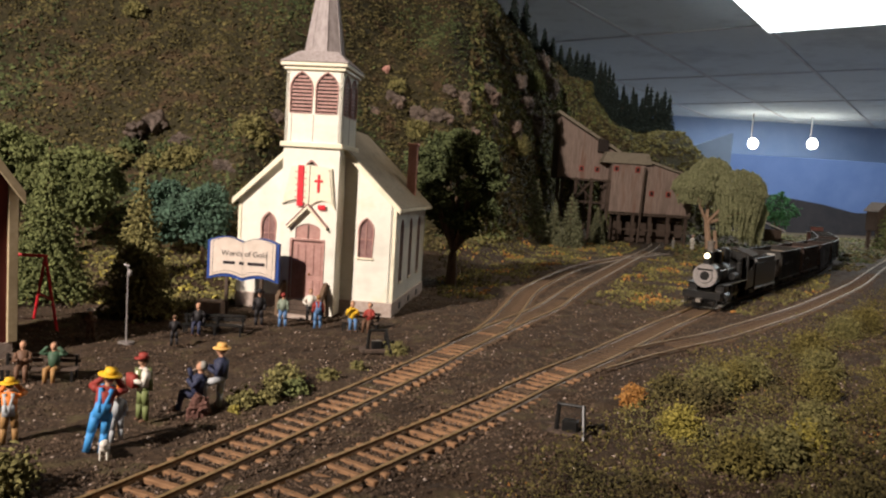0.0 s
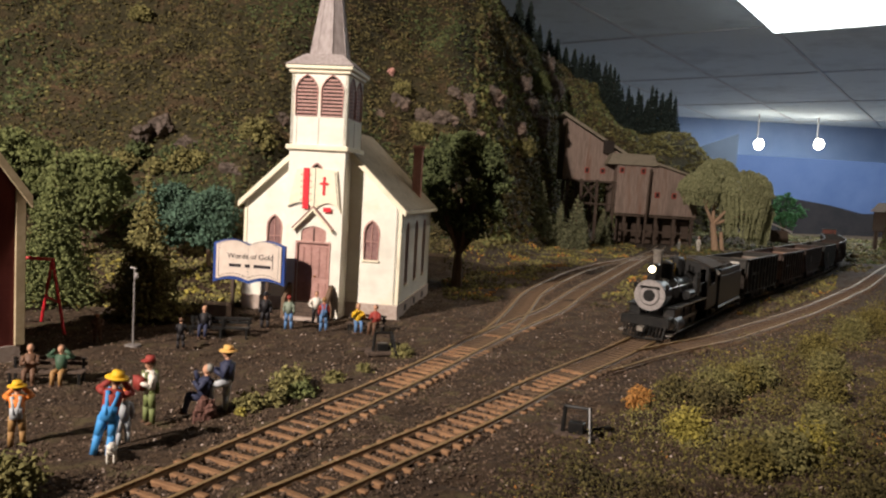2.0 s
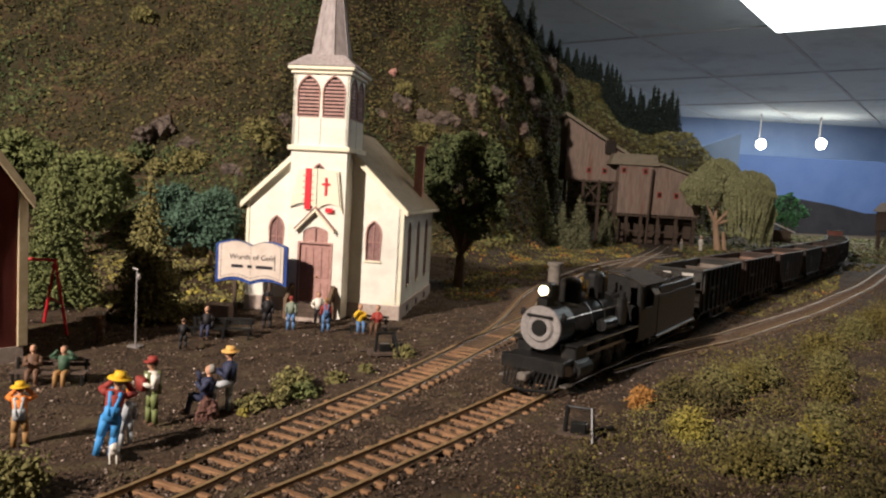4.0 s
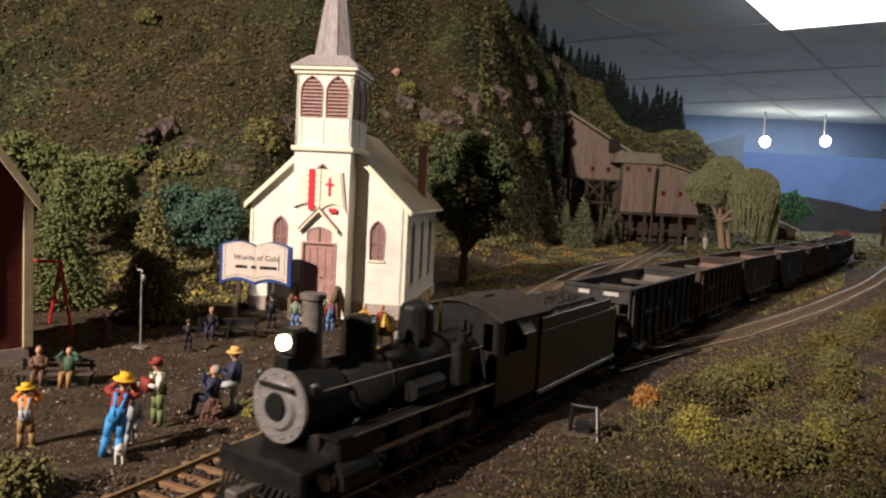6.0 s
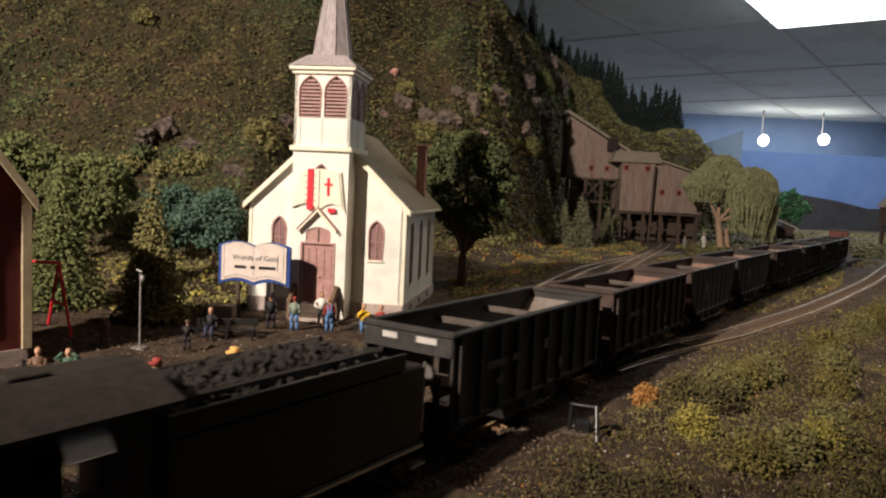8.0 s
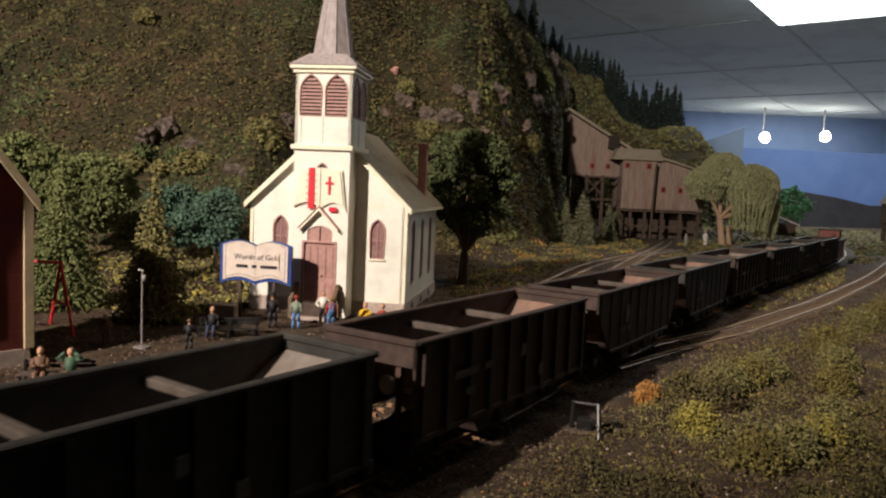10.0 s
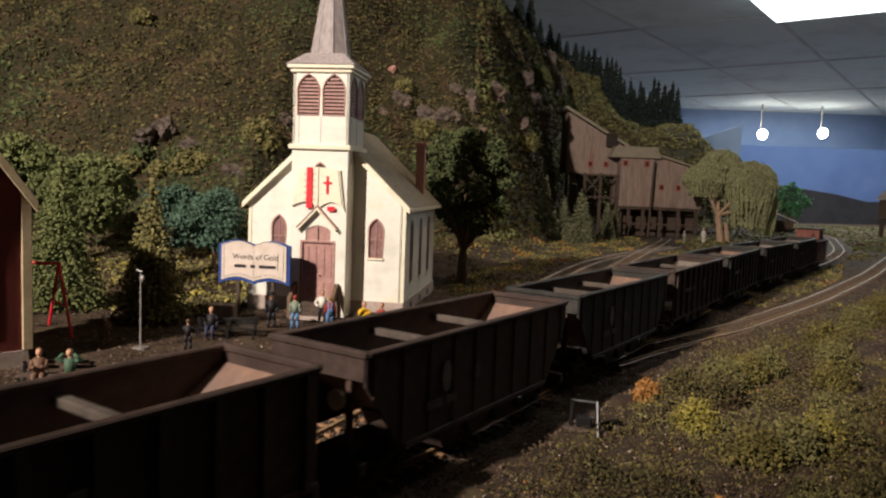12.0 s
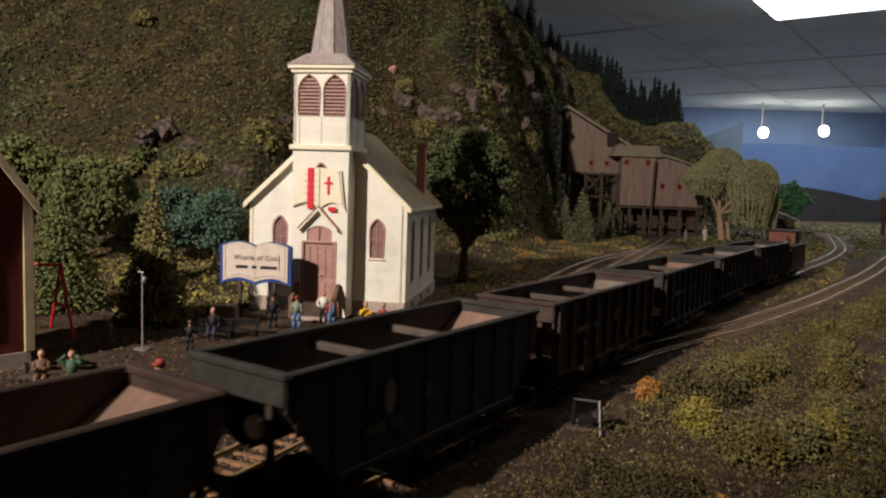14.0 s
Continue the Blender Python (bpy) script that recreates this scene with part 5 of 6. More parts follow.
def switch_stand(x, y, rz, label):
    e = empty("switch_stand", pose(x, y, 0, 0, 0, rz), label, "switch stand")
    part("base", box(B(), -0.009, 0.009, -0.004, 0.004, -0.0005, 0.0016, 0.0004), TIMBER, e)
    for sx in (-1, 1):
        part("upright", rod(B(), (sx * 0.0052, 0, 0.001), (sx * 0.0046, -0.001, 0.0122), 0.0010, 0.0009, 8), BLACKIRON, e)
    part("crossbar", rod(B(), (-0.0052, -0.001, 0.0118), (0.0052, -0.001, 0.0118), 0.0007, n=8), BLACKIRON, e)
    part("stay", rod(B(), (0.0046, -0.001, 0.0122), (0.0062, -0.0075, 0.0005), 0.0008, n=8), BLACKIRON, e)
    part("tie_bar", box(B(), -0.013, 0.013, 0.0045, 0.0058, 0.0004, 0.0020, 0.0003), TIMBER, e)
    part("lever", rod(B(), (0.003, 0.002, 0.002), (0.012, 0.008, 0.0035), 0.0008, n=8), BLACKIRON, e)
    part("motor", box(B(), -0.003, 0.003, -0.002, 0.002, 0.0015, 0.006, 0.0005), BLACKIRON, e)


switch_stand(0.0545, 0.2690, -18, "black iron switch stand in the gravel")
switch_stand(-0.0310, 0.3885, 20, "dark iron switch stand beside the church track")
part_ob = part("stone_block", box(B(), -0.009, 0.009, -0.006, 0.006, -0.001, 0.009, 0.0008), STONE)
part_ob.matrix_basis = pose(-0.1475, 0.468, 0, 0, 0, -6)
tagged(part_ob, "low stone block beside the church", "stone block")


# ---------- mine ----------
def make_mine():
    e = empty("mine_building", pose(0.388, 1.62, 0, 0, 0, 0), "weathered rusty tin mine building on timber trestles", "building")
    dx = -0.395

    def block(name, pts, y0, y1, mat=MINEWALL):
        return part(name, prism(B(), [(x + dx, z) for x, z in pts], y0, y1), mat, e)
    block("upper_house", [(0.262, 0.135), (0.392, 0.135), (0.392, 0.196), (0.375, 0.205), (0.262, 0.270)], 0.0, 0.10)
    block("upper_roof", [(0.254, 0.277), (0.400, 0.194), (0.402, 0.199), (0.256, 0.283)], -0.008, 0.108, ROOFGREY)
    block("roof_hatch", [(0.348, 0.196), (0.370, 0.196), (0.370, 0.222), (0.348, 0.226)], -0.012, 0.03, DARKGAP)
    block("middle_house", [(0.376, 0.066), (0.450, 0.066), (0.450, 0.178), (0.376, 0.178)], -0.035, 0.06)
    block("middle_roof", [(0.352, 0.172), (0.462, 0.172), (0.452, 0.196), (0.362, 0.196)], -0.042, 0.02, ROOFGREY)
    block("lower_house", [(0.4505, 0.066), (0.558, 0.066), (0.558, 0.140), (0.520, 0.158), (0.4505, 0.177)], -0.030, 0.06)
    block("lower_roof", [(0.448, 0.180), (0.566, 0.147), (0.566, 0.151), (0.448, 0.185)], -0.036, 0.066, ROOFGREY)
    for x, z, y in ((0.315, 0.157, 0), (0.350, 0.157, 0), (0.385, 0.160, -0.035), (0.432, 0.160, -0.035), (0.468, 0.110, -0.03), (0.505, 0.110, -0.03), (0.53, 0.112, -0.03)):
        w = part("window", box(B(), x + dx - 0.005, x + dx + 0.005, y - 0.002, y + 0.002, z - 0.006, z + 0.006), DULLRED, e)
        part("pane", box(B(), x + dx - 0.003, x + dx + 0.003, y - 0.0028, y - 0.002, z - 0.004, z + 0.004), DARKGAP, w)
    for x in (0.270, 0.300, 0.335, 0.372, 0.400, 0.432, 0.470, 0.510, 0.550):
        top = 0.136 if x < 0.375 else 0.067
        for y in (0.004, 0.07):
            part("trestle_post", box(B(), x + dx - 0.003, x + dx + 0.003, y - 0.030 - 0.003, y - 0.030 + 0.003, -0.01, top), TIMBER, e)
    for x0, x1, z in ((0.262, 0.392, 0.134), (0.262, 0.392, 0.085), (0.376, 0.558, 0.064), (0.376, 0.558, 0.030)):
        part("trestle_beam", box(B(), x0 + dx, x1 + dx, -0.032, -0.026, z - 0.004, z), TIMBER, e)
    for a, b in (((0.30, 0.09), (0.335, 0.13)), ((0.335, 0.09), (0.30, 0.13))):
        part("trestle_brace", rod(B(), (a[0] + dx, -0.03, a[1]), (b[0] + dx, -0.03, b[1]), 0.002, n=6), TIMBER, e)
    part("sorting_floor", box(B(), 0.40 + dx, 0.56 + dx, 0.02, 0.04, 0.0, 0.064), TIMBER, e)
    part("pole", rod(B(), (0.441 + dx, -0.045, 0.0), (0.446 + dx, -0.045, 0.165), 0.0028, 0.002, 8), TIMBER, e)


make_mine()


def make_shed():
    e = empty("shed", pose(0.955, 2.06, 0, 0, 0, -20), "small dark shed with a pale roof by the curve", "shed")
    part("wall", box(B(), -0.022, 0.022, -0.02, 0.02, -0.003, 0.035), TIMBER, e)
    part("roof", turned(box(B(), -0.034, 0.034, -0.026, 0.026, -0.0015, 0.0015), Matrix.Translation((0, 0, 0.045)) @ Matrix.Rotation(radians(22), 4, "Y")), LETTER, e, "pale sloping roof")


make_shed()


def make_far_tower():
    e = empty("trestle_tower", pose(1.235, 2.0, 0), "dark timber trestle building by the far track", "building")
    for x in (-0.028, 0.028, 0.09):
        for y in (-0.02, 0.02):
            part("post", box(B(), x - 0.004, x + 0.004, y - 0.004, y + 0.004, -0.005, 0.06), TIMBER, e)
    part("house", box(B(), -0.035, 0.13, -0.03, 0.03, 0.05, 0.105, 0.002), TIMBER, e)
    part("roof", prism(B(), [(-0.042, 0.104), (0.137, 0.104), (0.125, 0.130), (-0.02, 0.130)], -0.036, 0.036), TIMBER, e)


make_far_tower()


# ---------- room ----------
def make_room():
    def slab(name, x0, x1, y0, y1, z0, z1, mat, label, cat):
        return tagged(part(name, box(B(), x0, x1, y0, y1, z0, z1), mat), label, cat, kind="structure")
    slab("floor", -3, 7, -3, 9, -1.16, -1.1, STONE, "pale floor of the exhibition room", "floor")
    slab("ceiling", -3, 7, -3, 9, 0.905, 0.95, CEIL, "grey suspended tile ceiling", "ceiling")
    slab("wall_north", -3, 7, 6.72, 6.82, -1.1, 0.905, FARWALL, "blue-grey far room wall", "wall")
    slab("wall_south", -3, 7, -2.1, -2.0, -1.1, 0.905, FARWALL, "blue-grey room wall", "wall")
    slab("wall_west", -2.1, -2.0, -2.0, 6.72, -1.1, 0.905, FARWALL, "blue-grey room wall", "wall")
    slab("wall_east", 6.0, 6.1, -2.0, 6.72, -1.1, 0.905, FARWALL, "blue-grey room wall", "wall")
    slab("backdrop", 0.9, 4.6, 3.32, 3.34, -0.3, 0.338, SKYBOARD, "painted blue sky backdrop board", "backdrop")
    bm = prism(B(), [(0.82, 0.10), (1.06, 0.10), (1.06, 0.365), (0.82, 0.27)], 2.68, 2.70)
    tagged(part("backdrop", bm, BOARDEND), "end of a blue-grey painted sky board", "backdrop", kind="structure")
    pts = [(1.15, -0.3), (1.15, 0.17), (1.30, 0.175), (1.42, 0.165), (1.55, 0.155), (1.75, 0.13), (1.9, 0.10), (2.1, 0.11), (2.5, 0.09), (3.2, 0.12), (3.2, -0.3)]
    tagged(part("backdrop", prism(B(), pts, 3.30, 3.315), FARHILL), "dark painted mountain on the backdrop", "backdrop", kind="structure")
    # grid of the ceiling tiles, at a slant to the layout
    turn = pose(1.38, 3.245, 0, 0, 0, -36.7)
    for i in range(-9, 10):
        ob = part("ceiling_bar", box(B(), i * 0.61 - 0.008, i * 0.61 + 0.008, -4.5, 4.5, 0.899, 0.9045), GRIDMETAL)
        ob.matrix_basis = turn
        tagged(ob, "pale metal bar of the suspended ceiling", "ceiling bar", "ceiling bars", "structure")
    for j in range(-4, 5):
        ob = part("ceiling_bar", box(B(), -4.5, 4.5, j * 1.22 - 0.008, j * 1.22 + 0.008, 0.8985, 0.9042), GRIDMETAL)
        ob.matrix_basis = turn
        tagged(ob, "pale metal bar of the suspended ceiling", "ceiling bar", "ceiling bars", "structure")
    e = empty("ceiling_light", turn @ pose(0, 0, 0.885), "glowing square fluorescent ceiling panel in a pale frame", "ceiling light")
    part("diffuser", box(B(), 0.02, 1.20, -1.20, -0.02, -0.022, 0.006, 0.004), PANEL, e)
    for x0, x1, y0, y1 in ((0, 1.22, -0.02, 0), (0, 1.22, -1.22, -1.20), (0, 0.02, -1.20, -0.02), (1.20, 1.22, -1.20, -0.02)):
        part("frame", box(B(), x0, x1, y0, y1, -0.004, 0.012), GRIDMETAL, e)
    for k, (x, z) in enumerate(((1.2714, 0.3597), (1.5181, 0.3742))):
        f = 6.2 / 3
        X, Z = x * f, EYE + (z - EYE) * f
        e = empty("spot_lamp", pose(X, 6.2, Z), "bright bare spot lamp hanging under the ceiling", "spot lamp", "spot lamps")
        part("bulb", ball(B(), (0, 0, 0), 0.041, (1, 1, 1.1), 12), BULB, e)
        part("stem", rod(B(), (0, 0.04, 0.03), (0, 0.04, 0.905 - Z), 0.006, n=8), GREYIRON, e)
    # the edge of the layout table
    tagged(part("layout_table", box(B(), -1.3, 2.6, -0.5, 3.29, -0.16, -0.012), TIMBER), "dark timber table under the railway layout", "table", kind="structure")


make_room()


# ---------- train: x points ahead, z = 0 on the ground ----------
RAILZ = 0.0027


def wheelset(parent, x, r, width=0.0150, spokes=0, name="wheelset", mat=BLACKIRON):
    """Two wheels on an axle, turning about its own y."""
    bm = B()
    for sy in (-1, 1):
        y = sy * width / 2
        rod(bm, (0, y - 0.0011, 0), (0, y + 0.0011, 0), r, n=20)
        rod(bm, (0, y - sy * 0.0016, 0), (0, y - sy * 0.0011, 0), r * 1.1, n=20)
        rod(bm, (0, y + sy * 0.001, 0), (0, y + sy * 0.0018, 0), r * 0.28, n=8)
    rod(bm, (0, -width / 2, 0), (0, width / 2, 0), r * 0.2, n=6)
    ob = part(name, bm, mat, parent)
    ob.matrix_basis = pose(x, 0, RAILZ + r)
    ob["r"] = r
    if spokes:
        one = rod(B(), (r * 0.25, 0, 0), (r * 0.82, 0, 0), r * 0.09, n=4)
        me = bpy.data.meshes.new("spoke")
        one.to_mesh(me)
        one.free()
        me.materials.append(GREYIRON)
        for i in range(spokes * 2):
            sp = new("spoke", me)
            sp.parent = ob
            sp.matrix_basis = pose(0, (1 if i % 2 else -1) * (width / 2 + 0.0013), 0, 0, 360 * (i // 2) / spokes, 0)
    return ob


def truck(parent, x, wheels):
    bm = B()
    for sy in (-1, 1):
        y = sy * 0.0105
        box(bm, x - 0.0115, x + 0.0115, y - 0.0008, y + 0.0008, 0.0078, 0.0098, 0.0003)
        box(bm, x - 0.0045, x + 0.0045, y - 0.0010, y + 0.0010, 0.0052, 0.0095, 0.0003)
        for dx in (-0.0100, 0.0100):
            box(bm, x + dx - 0.0022, x + dx + 0.0022, y - 0.0012, y + 0.0012, 0.0058, 0.0088, 0.0004)
        rod(bm, (x - 0.0100, y, 0.0075), (x - 0.003, y, 0.0050), 0.0006, n=5)
        rod(bm, (x + 0.0100, y, 0.0075), (x + 0.003, y, 0.0050), 0.0006, n=5)
    box(bm, x - 0.003, x + 0.003, -0.0105, 0.0105, 0.0065, 0.0098)
    t = part("truck", bm, BLACKIRON, parent)
    for dx in (-0.0100, 0.0100):
        wheels.append(wheelset(t, x + dx, 0.0046))
    return t


def coupler(parent, x, sgn):
    bm = box(B(), min(x, x + sgn * 0.008), max(x, x + sgn * 0.008), -0.0012, 0.0012, 0.0092, 0.0112, 0.0003)
    box(bm, x + sgn * 0.0075 - 0.002, x + sgn * 0.0075 + 0.002, -0.0022, 0.0022, 0.0085, 0.0118, 0.0005)
    part("coupler", bm, STEEL, parent)


WHEELS = []
HL, HW, HT = 0.0648, 0.0178, 0.0446


def hopper(cut, paintmat, inner, lettering, label, marked=False):
    e = empty("hopper_car", Matrix(), label, "hopper car", "coal hopper cars")
    zb = 0.0145
    if cut:
        side = [(-HL, HT), (HL, HT), (HL, 0.0355), (0.050, zb + 0.002), (0.047, zb), (-0.047, zb), (-0.050, zb + 0.002), (-HL, 0.0355)]
    else:
        side = [(-HL, HT), (HL, HT), (HL, zb), (-HL, zb)]
    for sy in (-1, 1):
        s = part("side_sheet", prism(B(), side, sy * HW - 0.0004, sy * HW + 0.0004), paintmat, e)
        n = 10
        for i in range(n):
            x = -HL + 0.004 + i * (2 * HL - 0.008) / (n - 1)
            z0 = zb if not cut else max(zb, zb + (abs(x) - 0.047) * 1.05)
            d = 0.0013 if not cut else 0.0004
            part("rib", box(B(), x - 0.0011, x + 0.0011, sy * (HW + 0.0004 + d / 2) - d / 2, sy * (HW + 0.0004 + d / 2) + d / 2, z0, HT - 0.0006), paintmat, s)
        part("top_rail", box(B(), -HL, HL, sy * HW - 0.0013, sy * HW + 0.0015, HT - 0.0008, HT + 0.0008, 0.0004), paintmat, e)
        part("side_sill", box(B(), -0.047 if cut else -HL, 0.047 if cut else HL, sy * HW - 0.0010, sy * HW + 0.0012, zb - 0.0012, zb + 0.0008, 0.0003), paintmat, e)
        for x0, x1, z in lettering:
            d = 0.0018 if not cut else 0.0010
            part("lettering", box(B(), x0, x1, sy * (HW + 0.0004 + d) - 0.0001, sy * (HW + 0.0004 + d) + 0.0001, z, z + (0.0026 if x1 - x0 > 0.004 else 0.0045)), FADED, s)
        if cut:
            bm = B()
            bmesh.ops.create_cone(bm, cap_ends=True, segments=18, radius1=0.0034, radius2=0.0034, depth=0.0003,
                                  matrix=Matrix.Translation((0.026, sy * (HW + 0.0012), 0.0315)) @ Matrix.Rotation(radians(90), 4, "X") @ Matrix.Diagonal((0.75, 1.5, 1, 1)))
            part("emblem", bm, DUSTIN, s)
    for sgn in (-1, 1):
        bm = prism(B(), [(sgn * (HL - 0.001), HT - 0.004), (sgn * (HL - 0.001), HT - 0.0052), (sgn * 0.024, 0.0135), (sgn * 0.024, 0.0147)], -HW, HW)
        part("slope_sheet", bm, inner, e, "dusty rust-coloured slope sheet")
        part("end_sheet", box(B(), sgn * HL - 0.0006, sgn * HL + 0.0006, -HW, HW, HT - 0.0075, HT), paintmat, e)
        part("end_rail", box(B(), sgn * HL - 0.0013, sgn * HL + 0.0013, -HW - 0.001, HW + 0.001, HT - 0.0010, HT + 0.0010, 0.0004), paintmat, e)
        for x in (0.0115, -0.0115):
            part("end_post", box(B(), sgn * (HL - 0.0012) - 0.0008, sgn * (HL - 0.0012) + 0.0008, x - 0.0009, x + 0.0009, 0.0125, HT - 0.006), paintmat, e)
        for z in (0.018, 0.0225, 0.027, 0.0315):
            part("ladder_rung", rod(B(), (sgn * (HL + 0.0006), HW - 0.0008, z), (sgn * (HL + 0.0006), HW - 0.0075, z), 0.0003, n=4), paintmat, e)
            part("ladder_rung", rod(B(), (sgn * (HL - 0.001), -HW - 0.0018, z), (sgn * (HL - 0.008), -HW - 0.0018, z), 0.0003, n=4), paintmat, e)
        part("end_sill", box(B(), sgn * HL - 0.0020, sgn * HL + 0.0012, -HW, HW, 0.0100, 0.0140, 0.0004), paintmat, e)
        if marked:
            for y0, y1 in ((0.004, 0.012), (-0.010, -0.004)):
                part("end_lettering", box(B(), sgn * HL + sgn * 0.0007 - 0.0002, sgn * HL + sgn * 0.0007 + 0.0002, y0, y1, HT - 0.0040, HT - 0.0020), LETTER, e)
        wheel = rod(B(), (sgn * (HL + 0.001), 0.009, 0.031), (sgn * (HL + 0.0022), 0.009, 0.031), 0.0030, n=14)
        part("brake_wheel", wheel, STEEL, e)
        coupler(e, sgn * (HL - 0.001), sgn)
        truck(e, sgn * 0.049, WHEELS)
    for x in (-0.019, 0.019):
        part("cross_brace", box(B(), x - 0.0016, x + 0.0016, -HW, HW, 0.0385, 0.0410, 0.0004), BRACE, e)
    part("centre_sill", box(B(), -HL, HL, -0.004, 0.004, 0.0095, 0.0135), paintmat, e)
    for x in (-0.018, 0.0, 0.018):
        bm = prism(B(), [(x - 0.009, 0.0140), (x + 0.009, 0.0140), (x + 0.004, 0.0062), (x - 0.004, 0.0062)], -HW + 0.002, HW - 0.002)
        part("hopper_bay", bm, paintmat, e)
    part("hopper_floor", prism(B(), [(-0.024, 0.0135), (0.024, 0.0135), (0.024, 0.0142), (0.0, 0.0205), (-0.024, 0.0142)], -HW, HW), DUSTIN, e)
    return e


def make_loco():
    e = empty("steam_locomotive", Matrix(), "black steam locomotive with graphite smokebox front and brass bell", "locomotive")
    zc, r = 0.0305, 0.0100
    xf = 0.0510
    bm = rod(B(), (-0.036, 0, zc), (xf - 0.016, 0, zc), r * 1.04, r * 0.98, 24)
    boiler = part("boiler", bm, BLACKIRON, e)
    for x in (-0.02, -0.002, 0.014):
        part("boiler_band", rod(B(), (x - 0.0006, 0, zc), (x + 0.0006, 0, zc), r * 1.06, n=24), BLACKIRON, boiler)
    for f in boiler.data.polygons:
        f.use_smooth = abs(f.normal.x) < 0.5
    sb = part("smokebox", rod(B(), (xf - 0.016, 0, zc), (xf, 0, zc), r * 1.03, n=24), BLACKIRON, e)
    bm = rod(B(), (xf, 0, zc), (xf + 0.0008, 0, zc), r * 1.05, r * 1.02, 28)
    rod(bm, (xf + 0.0006, 0, zc), (xf + 0.0018, 0, zc), r * 0.72, r * 0.6, 24)
    for i in range(14):
        a = 2 * math.pi * i / 14
        ball(bm, (xf + 0.001, math.cos(a) * r * 0.88, zc + math.sin(a) * r * 0.88), 0.0004, n=5)
    front = part("smokebox_front", bm, GREYIRON, sb, "silver-grey smokebox front")
    bm = rod(B(), (xf + 0.0018, 0, zc), (xf + 0.0026, 0, zc), 0.0040, 0.0036, 18)
    part("number_plate", bm, BLACKIRON, sb)
    part("smokebox_bar", box(B(), xf + 0.0012, xf + 0.0024, -0.0065, 0.0065, zc + 0.0048, zc + 0.0062, 0.0003), BLACKIRON, sb)
    for sy in (-1, 1):
        bm = ball(B(), (xf - 0.002, sy * 0.0105, zc + 0.006), 0.0015, (1, 1, 1.4), 6)
        part("marker_lamp", bm, BLACKIRON, e)
    # chimney, domes, bell, whistle
    bm = rod(B(), (0.0400, 0, zc + r - 0.001), (0.0400, 0, 0.0595), 0.0029, 0.0031, 16)
    rod(bm, (0.0400, 0, 0.0588), (0.0400, 0, 0.0603), 0.0037, 0.0037, 16)
    rod(bm, (0.0400, 0, zc + r - 0.0012), (0.0400, 0, zc + r + 0.002), 0.0046, 0.0030, 16)
    part("smokestack", bm, STACK, e, "grey smokestack")
    for x, hh, rr in ((0.0200, 0.0525, 0.0056), (-0.0090, 0.0535, 0.0062)):
        bm = rod(B(), (x, 0, zc + r - 0.001), (x, 0, hh - 0.003), rr, rr * 0.95, 16)
        ball(bm, (x, 0, hh - 0.003), rr * 0.95, (1, 1, 0.55), 9)
        part("dome", bm, BLACKIRON, e)
    bm = rod(B(), (0.0075, 0, 0.0440), (0.0075, 0, 0.0500), 0.0027, 0.0012, 12)
    ball(bm, (0.0075, 0, 0.0502), 0.0013, n=6)
    rod(bm, (0.0075, -0.0032, 0.0410), (0.0075, -0.0032, 0.0500), 0.0005, n=5)
    rod(bm, (0.0075, 0.0032, 0.0410), (0.0075, 0.0032, 0.0500), 0.0005, n=5)
    part("bell", bm, BRASS, e, "polished brass bell")
    bm = rod(B(), (-0.0155, 0, 0.045), (-0.0155, 0, 0.0565), 0.0009, 0.0006, 8)
    rod(bm, (-0.0190, 0.003, 0.042), (-0.0190, 0.003, 0.0535), 0.0008, 0.0005, 8)
    part("whistle", bm, BRASS, e)
    # headlight
    bm = box(B(), xf - 0.0075, xf - 0.001, -0.0032, 0.0032, 0.0440, 0.0515, 0.0008)
    hl = part("headlight", bm, BLACKIRON, e)
    part("headlight_lens", rod(B(), (xf - 0.001, 0, 0.0478), (xf + 0.0004, 0, 0.0478), 0.0022, n=16), HEADLIGHT, hl, "glowing warm headlight")
    part("headlight_bracket", box(B(), xf - 0.007, xf + 0.0005, -0.0026, 0.0026, 0.0400, 0.0440), BLACKIRON, hl)
    # running boards, cylinders, pilot
    for sy in (-1, 1):
        part("running_board", box(B(), -0.036, 0.046, sy * 0.0138 - 0.0032, sy * 0.0138 + 0.0032, 0.0228, 0.0236), BLACKIRON, e)
        part("board_edge", box(B(), -0.034, 0.040, sy * 0.0171 - 0.0002, sy * 0.0171 + 0.0002, 0.0229, 0.0235), STEEL, e, "pale running-board edge")
        bm = rod(B(), (0.0300, sy * 0.0135, 0.0115), (0.0450, sy * 0.0135, 0.0115), 0.0052, n=16)
        rod(bm, (0.0450, sy * 0.0135, 0.0115), (0.0466, sy * 0.0135, 0.0115), 0.0036, n=12)
        box(bm, 0.0310, 0.0440, sy * 0.0115 - 0.004, sy * 0.0115 + 0.004, 0.0130, 0.0225, 0.0006)
        part("cylinder", bm, BLACKIRON, e)
        part("cylinder_head", rod(B(), (0.0466, sy * 0.0135, 0.0115), (0.0474, sy * 0.0135, 0.0115), 0.0026, n=12), STEEL, e)
        part("handrail", rod(B(), (-0.036, sy * 0.0106, 0.0355), (0.046, sy * 0.0106, 0.0355), 0.0003, n=5), STEEL, e)
        bm = rod(B(), (-0.006, sy * 0.0128, 0.0285), (0.010, sy * 0.0128, 0.0285), 0.0032, n=12)
        part("air_tank", bm, BLACKIRON, e)
        bm = box(B(), -0.0230, -0.0150, sy * 0.0125 - 0.002, sy * 0.0125 + 0.002, 0.0250, 0.0400, 0.0007)
